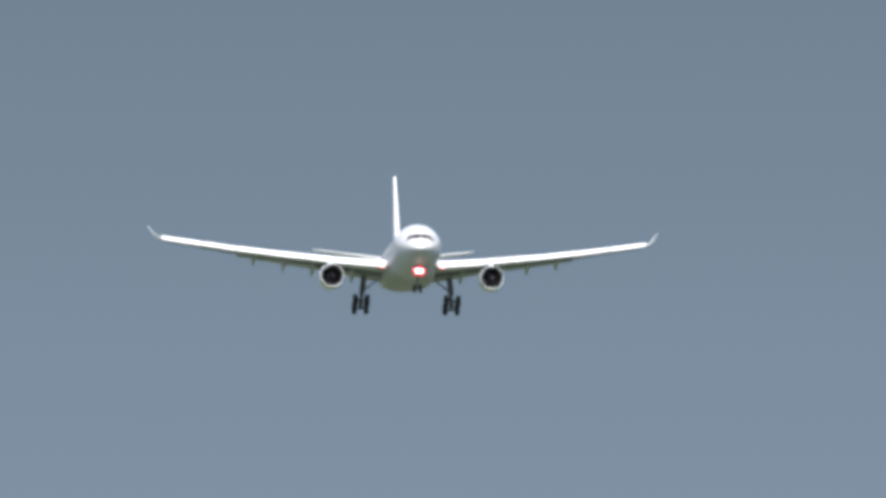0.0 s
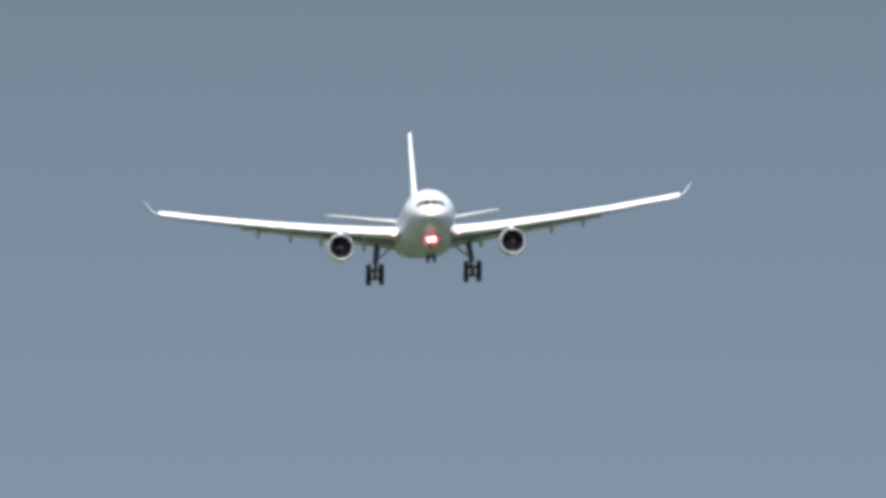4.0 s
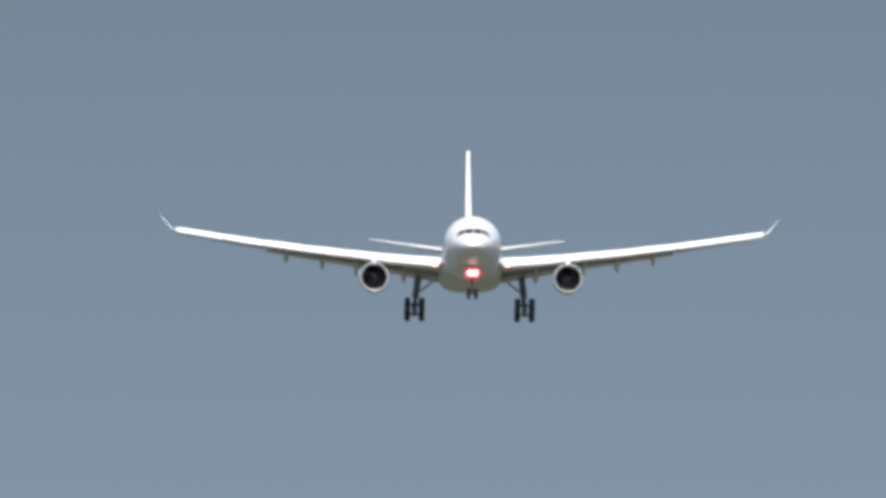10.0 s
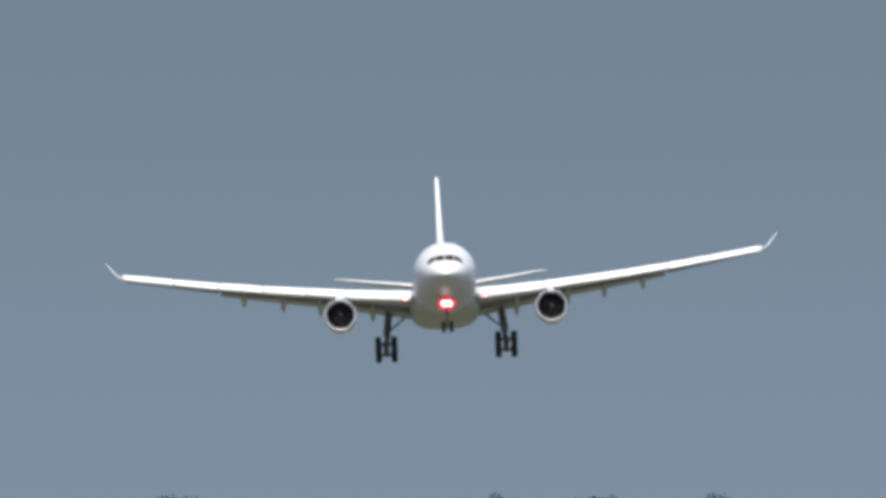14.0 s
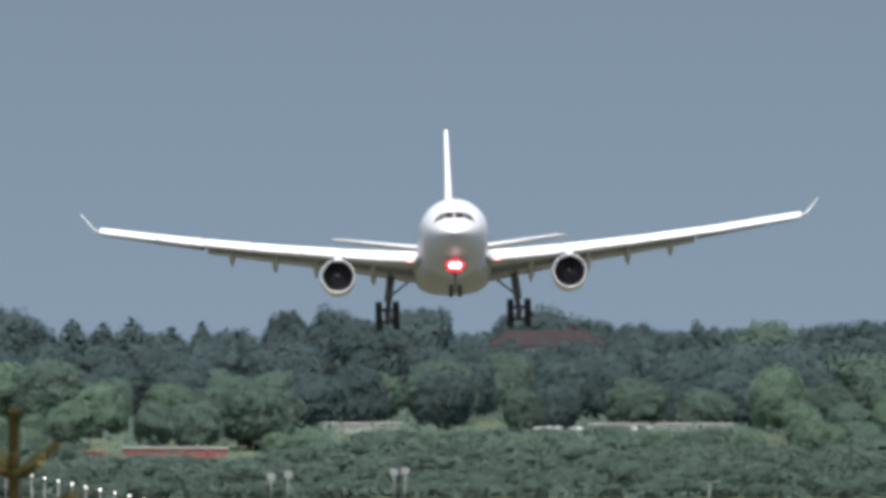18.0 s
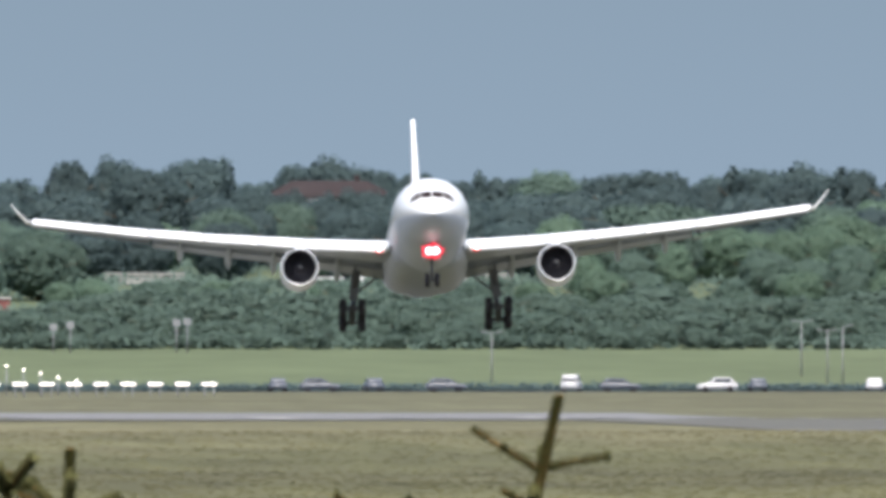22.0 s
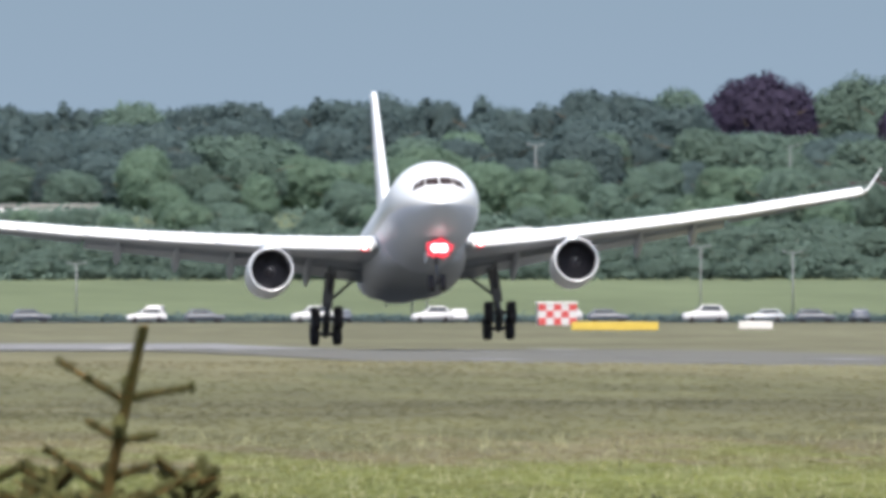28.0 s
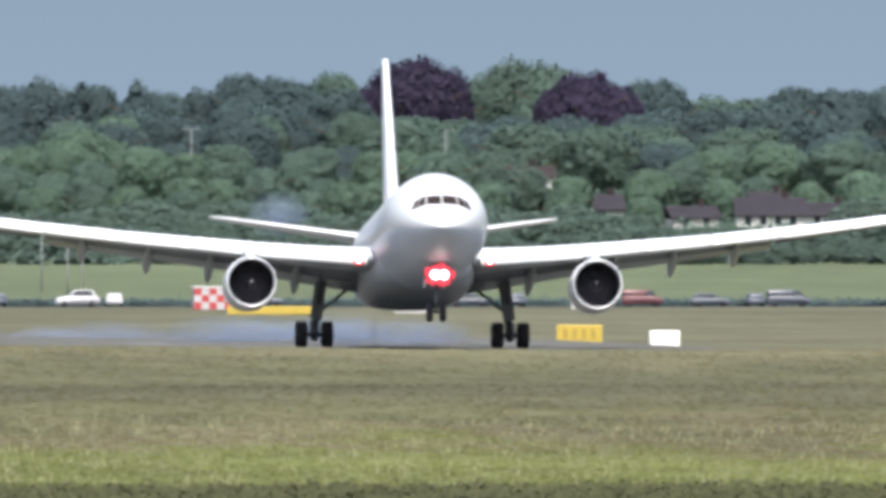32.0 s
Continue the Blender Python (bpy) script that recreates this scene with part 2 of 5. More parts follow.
def smoke_material():
    """Thin tyre smoke: mostly see-through, in ragged patches that thin out to the rim of each sheet."""
    m = bpy.data.materials.new("tyre_smoke")
    m.use_nodes = True
    n, l = m.node_tree.nodes, m.node_tree.links
    b = n["Principled BSDF"]
    b.inputs["Base Color"].default_value, b.inputs["Roughness"].default_value = (0.14, 0.18, 0.26, 1), 1.0
    b.inputs["Specular IOR Level"].default_value = 0
    co, rim, cloud, prod = n.new("ShaderNodeTexCoord"), n.new("ShaderNodeTexGradient"), n.new("ShaderNodeTexNoise"), n.new("ShaderNodeMath")
    rim.gradient_type = "SPHERICAL"
    l.new(co.outputs["Object"], rim.inputs[0])
    l.new(co.outputs["Object"], cloud.inputs["Vector"])
    cloud.inputs["Scale"].default_value = 2.5
    prod.operation = "MULTIPLY"
    l.new(rim.outputs["Color"], prod.inputs[0])
    l.new(cloud.outputs[0], prod.inputs[1])
    thin_out = n.new("ShaderNodeMath")
    thin_out.operation = "MULTIPLY"
    thin_out.inputs[1].default_value = 0.95
    l.new(prod.outputs[0], thin_out.inputs[0])
    l.new(thin_out.outputs[0], b.inputs["Alpha"])
    return m


SMOKE = smoke_material()

# ---- mesh helpers ----


def raw(name, verts, faces, smooth=True):
    me = bpy.data.meshes.new(name)
    me.from_pydata([tuple(v) for v in verts], [], [tuple(f) for f in faces])
    me.update()
    if smooth:
        me.polygons.foreach_set("use_smooth", [True] * len(me.polygons))
    return me


def part(name, me, material, parent, label="", at=None):
    """One mesh as a part of a thing or of a part."""
    if isinstance(me, bmesh.types.BMesh):
        bm, me = me, bpy.data.meshes.new(name)
        bm.to_mesh(me)
        bm.free()
    if material and not me.materials:
        me.materials.append(material)
    ob = new(name, me)
    ob.parent = parent
    if at is not None:
        ob.matrix_basis = at
    if label:
        tagged(ob, label)
    return ob


def thing(name, label, category, m=None, group="", kind=""):
    ob = new(name)
    ob.empty_display_size = 0.5
    if m is not None:
        ob.matrix_basis = m
    return tagged(ob, label, category, group, kind)


def loft(rings, cap=True, closed=True):
    """Faces over rings of points, ring after ring."""
    n, verts, faces = len(rings[0]), [p for r in rings for p in r], []
    for i in range(len(rings) - 1):
        for j in range(n if closed else n - 1):
            k = (j + 1) % n
            faces.append((i * n + j, i * n + k, (i + 1) * n + k, (i + 1) * n + j))
    if cap:
        faces += [tuple(range(n))[::-1], tuple(range((len(rings) - 1) * n, len(rings) * n))]
    return verts, faces


def tube(points, radii, sides=10):
    """A round bar through points."""
    rings = []
    for i, p in enumerate(points):
        a, b = Vector(points[max(i - 1, 0)]), Vector(points[min(i + 1, len(points) - 1)])
        d = (b - a).normalized()
        u = d.orthogonal().normalized()
        v = d.cross(u)
        r = radii[i] if isinstance(radii, (list, tuple)) else radii
        rings.append([Vector(p) + r * (math.cos(2 * math.pi * k / sides) * u + math.sin(2 * math.pi * k / sides) * v) for k in range(sides)])
    return loft(rings)


def joined(*shapes):
    verts, faces = [], []
    for v, f in shapes:
        o = len(verts)
        verts += [tuple(p) for p in v]
        faces += [tuple(i + o for i in q) for q in f]
    return verts, faces


def slab(x, y, z, sx, sy, sz, bevel=0.03):
    """A box with softened edges, centred at x, y, with its foot at z."""
    bm = bmesh.new()
    bmesh.ops.create_cube(bm, size=1)
    for v in bm.verts:
        v.co = Vector((x + v.co.x * sx, y + v.co.y * sy, z + (v.co.z + 0.5) * sz))
    if bevel:
        bmesh.ops.bevel(bm, geom=bm.edges[:], offset=min(bevel, 0.3 * min(sx, sy, sz)), segments=1, affect="EDGES")
    return bm


def smoothstep(a, b, v):
    t = min(1, max(0, (v - a) / (b - a)))
    return t * t * (3 - 2 * t)


def spot(east, far):
    """The x and y at a bearing in degrees and a distance from the camera; places are set to fit its view."""
    return far * math.sin(radians(east)), far * math.cos(radians(east))


# ---- ground ----
RUNWAY_X, RUNWAY_HALF = 154.4, 18.0
PROFILE = [(-300, 6.0), (25, 6.1), (60, 4.5), (130, 0.4), (300, -0.3), (900, 0.1), (1300, 0.7), (1500, 1.2), (1580, 0.7), (1680, 0.0), (1900, 0.0), (2570, -1.9),
           (2870, -1.5), (3150, -2.2), (3380, -2.42), (3420, -1.7), (3500, 1.5), (3600, 3.4), (3850, 8.7), (4000, 10.3), (4200, 11.5), (4900, 13.0)]


def ground_z(x, y):
    for (a, za), (b, zb) in zip(PROFILE, PROFILE[1:]):
        if y <= b:
            break
    z = za + (zb - za) * smoothstep(a, b, y)
    crest = math.exp(-((y - 1500) / 90) ** 2)
    z += crest * (0.2 * smoothstep(134, 110, x) - 0.04)
    z += 0.12 * noise.noise((x * 0.02, y * 0.006, 0)) * smoothstep(100, 400, y) * (1 - smoothstep(1500, 1650, y))
    z -= 0.75 * smoothstep(173, 180, x) * smoothstep(1660, 1800, y) * (1 - smoothstep(2300, 2500, y))
    z += 1.0 * noise.noise((x * 0.02, y * 0.01, 5)) * smoothstep(3480, 3650, y)
    return z


def build_ground():
    ys = [-300, -150, -60, 0, 25, 40, 60, 80, 100, 130, 160, 200, 260, 330] + list(range(400, 1400, 50)) + list(range(1400, 1680, 10)) \
        + list(range(1680, 2700, 60)) + list(range(2700, 3480, 20)) + list(range(3480, 4300, 15)) + [4350, 4450, 4600, 4900]
    xs = [-2400, -1500, -900, -600, -400, -250, -150, -80, -40, 0] + list(range(15, 420, 15)) + [450, 520, 620, 800, 1100, 1600, 2400]
    verts = [(x, y, ground_z(x, y)) for y in ys for x in xs]
    w = len(xs)
    faces = [(j * w + i, j * w + i + 1, (j + 1) * w + i + 1, (j + 1) * w + i) for j in range(len(ys) - 1) for i in range(w - 1)]
    me = raw("ground", verts, faces)
    me.materials.append(GRASS)
    me.materials.append(MEADOW)
    for p in me.polygons:
        p.material_index = int(p.center.y > 3335)
    return tagged(new("ground", me), "yellow-green mown airfield grass rising to a wooded slope", "ground", kind="structure")


def strip(name, label, category, x0, x1, y0, y1, lift, material, step=20):
    """A paved strip that follows the ground, with its own thickness."""
    rows = max(2, int((y1 - y0) / step) + 1)
    verts, faces = [], []
    for j in range(rows):
        y = y0 + (y1 - y0) * j / (rows - 1)
        za, zb = ground_z(x0, y) + lift, ground_z(x1, y) + lift
        verts += [(x0, y, za - 0.4), (x0, y, za), (x1, y, zb), (x1, y, zb - 0.4)]
    for j in range(rows - 1):
        for k in range(3):
            a = j * 4 + k
            faces.append((a, a + 1, a + 5, a + 4))
    me = raw(name, verts, faces, False)
    me.materials.append(material)
    return tagged(new(name, me), label, category, kind="structure")


ground = build_ground()
runway = strip("runway", "grey asphalt runway with dim white threshold bars", "runway", RUNWAY_X - RUNWAY_HALF, RUNWAY_X + RUNWAY_HALF, 1640, 2385, 0.05, ASPHALT)
runway_end = strip("runway_end", "pale concrete beginning of the runway with dim white bars", "runway", RUNWAY_X - 28, RUNWAY_X + 28, 2385.02, 2600, 0.05, CONCRETE)
strip("taxiway", "grey asphalt taxiway joining the runway", "taxiway", 40, RUNWAY_X - RUNWAY_HALF - 0.02, 1985, 2075, 0.05, ASPHALT)
strip("road", "dark asphalt perimeter road behind the runway", "road", -900, 900, 3285, 3330, 0.05, ROAD_TAR)
for side in (-1, 1):
    for k in range(6):
        x = RUNWAY_X + side * (2.2 + 2.7 * k)
        part("threshold_bar", slab(x, 2560, ground_z(x, 2560) + 0.06, 1.8, 30, 0.012, 0), DIM_MARKING, runway_end)
for y in (2440, 2240, 2040, 1840):
    for side in (-1, 1):
        part("touchdown_bar", slab(RUNWAY_X + side * 10, y, ground_z(RUNWAY_X, y) + 0.07, 3.0, 24, 0.012, 0), MARKING if y > 2390 else DIM_MARKING, runway_end if y > 2390 else runway)
for y in range(1680, 2520, 60):
    part("centre_dash", slab(RUNWAY_X, y, ground_z(RUNWAY_X, y) + 0.07, 0.45, 30, 0.012, 0), DIM_MARKING, runway_end if y > 2390 else runway)

# ---- the airliner: nose towards -y, origin on the fuselage axis over the main gear ----
NOSE, TAIL, RAD = -28.6, 30.0, 2.82


def fuselage_ring(y):
    """Half width, top and bottom of the fuselage at station y."""
    a = (y - NOSE) / 8.6
    if a < 1:
        a = max(a, 0.0)
        w = RAD * (1 - (1 - a) ** 2.3) ** 0.56
        top = -0.55 + (RAD + 0.55) * (1 - (1 - a) ** 2.0) ** 0.74
        bot = -0.55 - (RAD - 0.55) * (1 - (1 - a) ** 2.0) ** 0.78
        return w, top, bot
    b = (y - 9.0) / (TAIL - 9.0)
    if b > 0:
        return RAD - (RAD - 0.35) * b ** 1.7, RAD - 0.75 * b ** 2.2, -RAD + (RAD + 1.15) * b ** 1.45
    return RAD, RAD, -RAD


def fuselage_point(y, ang, out=0.0):
    """On the skin at station y; ang from straight up, positive to the right wing's side."""
    w, top, bot = fuselage_ring(y)
    mid, half = (top + bot) / 2, (top - bot) / 2
    return Vector(((w + out) * math.sin(ang), y, mid + (half + out) * math.cos(ang)))


def aerofoil(chord, thick, droop=0.0, n=9):
    """Points round a wing section: (along the chord from the leading edge, up)."""
    up, low = [], []
    for i in range(n):
        s = (1 - math.cos(math.pi * i / (n - 1))) / 2
        t = 5 * thick * (0.2969 * math.sqrt(s) - 0.126 * s - 0.3516 * s * s + 0.2843 * s ** 3 - 0.1015 * s ** 4)
        up.append((s * chord, (t * 1.15 - droop * (1 - s) ** 3) * chord))
        low.append((s * chord, (-t * 0.85 - droop * (1 - s) ** 3) * chord))
    return up + low[-2:0:-1]


# span station, leading edge y, chord, height of the leading edge, thickness
WING = [(2.3, -10.8, 11.4, -1.2, 0.125), (5.5, -8.6, 9.3, -0.82, 0.12), (9.4, -6.15, 7.3, -0.3, 0.11), (15.0, -2.6, 5.6, 0.5, 0.105), (21.0, 1.2, 4.2, 1.48, 0.1),
        (26.0, 4.4, 3.0, 2.42, 0.1), (28.6, 6.1, 2.45, 2.92, 0.1)]


def wing_at(x):
    for a, b in zip(WING, WING[1:]):
        if x <= b[0]:
            break
    f = (x - a[0]) / (b[0] - a[0])
    return [p + f * (q - p) for p, q in zip(a, b)]


def wing_piece(stations, side, cut0=0.0, cut1=1.0, fall=0.0, gap=0.0, scale=1.0):
    """A slice of the wing from cut0 to cut1 of the chord; fall: degrees it is turned down; gap: metres it is moved down."""
    rings = []
    for x in stations:
        _, le, chord, z, thick = wing_at(x)
        ring = []
        for s, u in aerofoil(1.0, thick):
            ring.append((s, u))
        lo, hi = cut0, cut1
        pts = [(min(max(s, lo), hi), u) for s, u in ring]
        c, sn = math.cos(radians(fall)), math.sin(radians(fall))
        out = []
        for s, u in pts:
            ds, du = (s - lo) * scale, u
            out.append(Vector((side * x, le + chord * (lo + ds * c + du * sn), z + chord * (du * c - ds * sn) - gap - 0.03 * chord * (lo > 0.5))))
        rings.append(out if side > 0 else out[::-1])
    return loft(rings)


def slat_piece(x0, x1, side):
    """A leading-edge slat, run forward and drooped: a bent shell with a round nose."""
    rings = []
    for i in range(7):
        x = x0 + (x1 - x0) * i / 6
        _, le, chord, z, thick = wing_at(x)
        d = 0.48 + 0.062 * chord
        prof = [(0.30, 0.17), (0.05, 0.10), (-0.22, -0.06), (-0.46, -0.29), (-0.55, -0.48), (-0.53, -0.62), (-0.44, -0.70), (-0.30, -0.66), (-0.22, -0.5), (-0.08, -0.30), (0.16, -0.05), (0.32, 0.12)]
        ring = [Vector((side * x, le + d * a, z + d * (b + 0.30))) for a, b in prof]
        rings.append(ring if side > 0 else ring[::-1])
    return loft(rings)


def ring_of(radius, y, n=32, cx=0.0, cz=0.0):
    return [Vector((cx + radius * math.sin(2 * math.pi * k / n), y, cz + radius * math.cos(2 * math.pi * k / n))) for k in range(n)]


def turned(profile, n=32):
    """A body turned about the y axis from (radius, y) pairs."""
    return loft([ring_of(r, y, n) for r, y in profile], cap=False)


def ragged_ring(radius, n):
    """A flat ring facing ahead, its outer edge in uneven points, shaped like lamp glare."""
    rings = []
    for f, y in ((0.16, -0.02), (1.0, 0.0), (1.0, 0.03), (0.16, 0.06)):
        ring = []
        for k in range(n):
            a = 2 * math.pi * k / n
            r = radius * f * (1 + (f > 0.5) * (0.1 * math.sin(5 * a + 0.6) + 0.09 * math.sin(11 * a) + 0.05 * math.sin(17 * a + 2)))
            ring.append(Vector((r * math.sin(a), y, r * math.cos(a))))
        rings.append(ring)
    return loft(rings, cap=False)


def wheel_parts(parent, name, radius, width, at):
    """One wheel about the x axis: tyre with a rim in it."""
    prof = [(0.52, -0.42), (0.8, -0.5), (0.95, -0.42), (1.0, -0.2), (1.0, 0.2), (0.95, 0.42), (0.8, 0.5), (0.52, 0.42)]
    rings = [[Vector((w * width, r * radius * math.cos(2 * math.pi * k / 20), r * radius * math.sin(2 * math.pi * k / 20))) for k in range(20)] for r, w in prof]
    w = part(name, raw("tyre", *loft(rings)), RUBBER, parent, "black rubber tyre", at)
    return w


def rim_data(radius, width):
    rings = [[Vector((x * width, r * radius * math.cos(2 * math.pi * k / 16), r * radius * math.sin(2 * math.pi * k / 16))) for k in range(16)]
             for r, x in ((0.16, -0.54), (0.3, -0.5), (0.45, -0.44), (0.5, -0.52), (0.5, 0.52), (0.45, 0.44), (0.3, 0.5), (0.16, 0.54))]
    return loft(rings)


def build_airliner():
    plane = thing("airliner", "white twin-engine wide-body airliner landing with wheels and flaps down", "airliner")
    # fuselage
    ys = [NOSE + 8.6 * (i / 16) ** 1.7 for i in range(17)] + [-18 + 3 * i for i in range(10)] + [9 + 21 * (i / 14) for i in range(1, 15)]
    ys[0] = NOSE + 0.004
    body = part("fuselage", raw("fuselage", *loft([[fuselage_point(y, 2 * math.pi * k / 40) for k in range(40)] for y in ys])), FUSELAGE_PAINT, plane, "glossy white fuselage, grey belly tinted blue for shade and haze")
    # lower half takes the tint that stands in for shade and haze
    body.data.materials.append(BELLY_SHADE_TINT)
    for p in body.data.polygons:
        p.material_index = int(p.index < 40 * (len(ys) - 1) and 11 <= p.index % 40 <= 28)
    # cockpit panes, each laid on the skin
    def skin_y(x, z):
        lo, hi = NOSE, -18.0
        for _ in range(40):
            y = (lo + hi) / 2
            w, top, bot = fuselage_ring(y)
            inside = (x / max(w, 1e-6)) ** 2 + ((z - (top + bot) / 2) / max((top - bot) / 2, 1e-6)) ** 2 < 1
            lo, hi = (lo, y) if inside else (y, hi)
        return hi

    def pane(corners):
        """One pane, bent over the skin, from its corners as seen from ahead: lower inner, lower outer, upper outer, upper inner."""
        (ax, az), (bx, bz), (cx, cz), (dx, dz) = corners
        front, back = [], []
        for v in (0, 0.5, 1):
            for u in (0, 1 / 3, 2 / 3, 1):
                x = (ax + (bx - ax) * u) * (1 - v) + (dx + (cx - dx) * u) * v
                z = (az + (bz - az) * u) * (1 - v) + (dz + (cz - dz) * u) * v
                y = skin_y(x, z)
                front.append(Vector((x * 1.004, y - 0.03, z + 0.01)))
                back.append(Vector((x, y + 0.04, z)))
        f = []
        for r in range(2):
            for k in range(3):
                p = r * 4 + k
                f += [(p, p + 1, p + 5, p + 4), (p + 12, p + 16, p + 17, p + 13)]
        edge = [0, 1, 2, 3, 7, 11, 10, 9, 8, 4]
        for p, q in zip(edge, edge[1:] + edge[:1]):
            f.append((p, p + 12, q + 12, q))
        part("cockpit_window", raw("pane", front + back, f, False), COCKPIT, body, "dark cockpit window pane")

    for s in (-1, 1):
        pane([(s * 0.04, 0.73), (s * 0.83, 0.71), (s * 0.77, 1.22), (s * 0.04, 1.26)])
        pane([(s * 0.90, 0.69), (s * 1.31, 0.54), (s * 1.10, 1.12), (s * 0.83, 1.22)])
        pane([(s * 1.35, 0.53), (s * 1.62, 0.44), (s * 1.42, 0.90), (s * 1.14, 1.10)])
    # belly fairing
    rings = []
    for i in range(19):
        f = i / 18
        y = -11.5 + 22 * f
        k = math.sin(math.pi * f) ** 0.45 if 0 < f < 1 else 0.02
        ring = []
        for a in range(28):
            ring.append(Vector((-(2.2 + 1.0 * k) * (abs(math.cos(math.pi * a / 27)) ** 0.7) * (1 if a < 14 else -1), y, -0.9 - (1.3 + 1.0 * k) * (math.sin(math.pi * a / 27) ** 0.6))))
        rings.append(ring)
    part("belly_fairing", raw("belly_fairing", *loft(rings)), GREY_PAINT, body, "rounded grey belly fairing")
    part("tail_cone", raw("tail_cone", *tube([(0, 29.8, 1.2), (0, 31.2, 1.35)], [0.42, 0.16], 14)), GREY_PAINT, body, "bare metal exhaust cone")
    part("antenna", slab(0, -14, 2.8, 0.06, 0.5, 0.35, 0.01), GREY_PAINT, body)

    for s in (-1, 1):
        wing = part("wing", raw("wing", *wing_piece([2.3, 4, 5.5, 7.5, 9.4, 12, 15, 18, 21, 24, 26, 28.6], s, 0.0, 0.80)), GREY_PAINT, plane, "grey swept wing")
        for a, b in ((3.1, 8.9), (8.915, 12.3), (12.315, 16.2), (16.215, 20.1), (20.115, 24.0), (24.015, 28.55)):
            part("slat", raw("slat", *slat_piece(a, b, s)), SLAT_GLARE_WHITE, wing, "metal slat run out, coloured near-white for sun glare")
        for a, b in ((3.0, 9.3), (9.4, 19.8)):
            part("flap", raw("flap", *wing_piece([a + (b - a) * k / 5 for k in range(6)], s, 0.74, 1.0, 19, 0.02, 1.0)), GREY_PAINT, wing, "grey flap turned down")
        part("aileron", raw("aileron", *wing_piece([20.0, 22, 24, 26, 28.4], s, 0.80, 1.0, 8, 0.0)), GREY_PAINT, wing)
        for x, k in ((6.4, 1.1), (11.0, 1.0), (14.3, 0.9), (17.8, 0.8)):
            _, le, chord, z, _ = wing_at(x)
            y0 = le + 0.55 * chord
            pts = [(s * x, y0, z - 0.2), (s * x, y0 + 1.2 * k, z - 0.5 * k), (s * x, y0 + 2.6 * k, z - 0.75 * k), (s * x, y0 + 3.9 * k, z - 1.15 * k), (s * x, y0 + 4.7 * k, z - 1.5 * k)]
            part("flap_fairing", raw("flap_fairing", *tube(pts, [0.08, 0.24, 0.27, 0.22, 0.05], 10)), GREY_PAINT, wing, "grey flap track fairing")
        # winglet
        rings = []
        for f, x, le, ch, z in ((0, 28.5, 6.05, 2.5, 2.9), (0.3, 28.95, 6.6, 2.1, 3.06), (0.55, 29.3, 7.1, 1.7, 3.5), (1, 30.05, 8.45, 0.75, 4.52)):
            lean = min(1, f * 1.8) * radians(62)
            ring = [Vector((s * (x - u * math.sin(lean)), le + v, z + u * math.cos(lean))) for v, u in aerofoil(ch, 0.08)]
            rings.append(ring if s > 0 else ring[::-1])
        part("winglet", raw("winglet", *loft(rings)), WHITE_PAINT, wing, "white canted winglet")
        part("wing_root_lamp", raw("wing_root_lamp", *tube([(s * 3.55, -11.05, -1.3), (s * 3.55, -10.9, -1.3)], [0.13, 0.15], 10)), LAMP_WHITE, wing, "lit landing lamp")
        # added glowing ring in place of glare
        part("wing_root_lamp_rim", raw("wing_root_lamp_rim", *joined(turned([(0.13, -11.02), (0.26, -11.0), (0.26, -10.8), (0.13, -10.8)], 16))), GLARE_RED, wing, "red glowing ring added for lamp glare", pose(s * 3.55, 0, -1.3))
        # engine
        ex, ez, ey = s * 9.37, -2.54, -11.6
        eng = part("engine", raw("nacelle", *turned([(1.35, 0.12), (1.385, 0.4), (1.42, 1.1), (1.44, 2.0), (1.42, 3.3), (1.36, 4.6), (1.26, 5.6), (1.23, 5.62), (1.2, 5.2)], 40)), WHITE_PAINT, plane, "white engine nacelle", pose(ex, ey, ez))
        part("inlet_lip", raw("inlet_lip", *turned([(1.35, 0.12), (1.335, 0.03), (1.305, 0.0), (1.27, 0.04), (1.235, 0.14), (1.22, 0.34)], 40)), LIP_METAL, eng, "polished metal inlet lip")
        part("inlet_duct", raw("inlet_duct", *turned([(1.22, 0.34), (1.235, 0.8), (1.245, 1.5), (1.25, 1.9), (0.3, 1.95), (0.02, 1.95)], 40)), DUCT, eng)
        part("spinner", raw("spinner", *turned([(0.01, 0.95), (0.12, 1.05), (0.24, 1.25), (0.36, 1.6), (0.38, 1.75)], 20)), FAN_METAL, eng, "grey spinner cone")
        mark = raw("spinner_mark", [(0.02, 1.0, 0.06), (0.1, 1.03, 0.12), (0.02, 1.1, 0.2), (-0.05, 1.03, 0.12), (0.02, 1.06, 0.05), (0.1, 1.09, 0.11), (0.02, 1.16, 0.19), (-0.05, 1.09, 0.11)],
                   [(0, 1, 2, 3), (7, 6, 5, 4), (0, 4, 5, 1), (1, 5, 6, 2), (2, 6, 7, 3), (3, 7, 4, 0)], False)
        part("spinner_mark", mark, SIGN_WHITE, eng, "white painted swirl")
        row = []
        for r, tw in ((0.36, 0.5), (0.8, 0.8), (1.22, 1.05)):
            w = 0.11 + 0.05 * r
            for e in (-1, 1):
                for o in (-0.01, 0.01):
                    row.append(Vector((e * w * math.cos(tw) - o * math.sin(tw), e * w * math.sin(tw) + o * math.cos(tw), r)))
        faces = []
        for k in (0, 4):
            faces += [(k, k + 2, k + 6, k + 4), (k + 1, k + 5, k + 7, k + 3), (k, k + 4, k + 5, k + 1), (k + 2, k + 3, k + 7, k + 6)]
        blade = raw("fan_blade", row, faces + [(8, 10, 11, 9)], False)
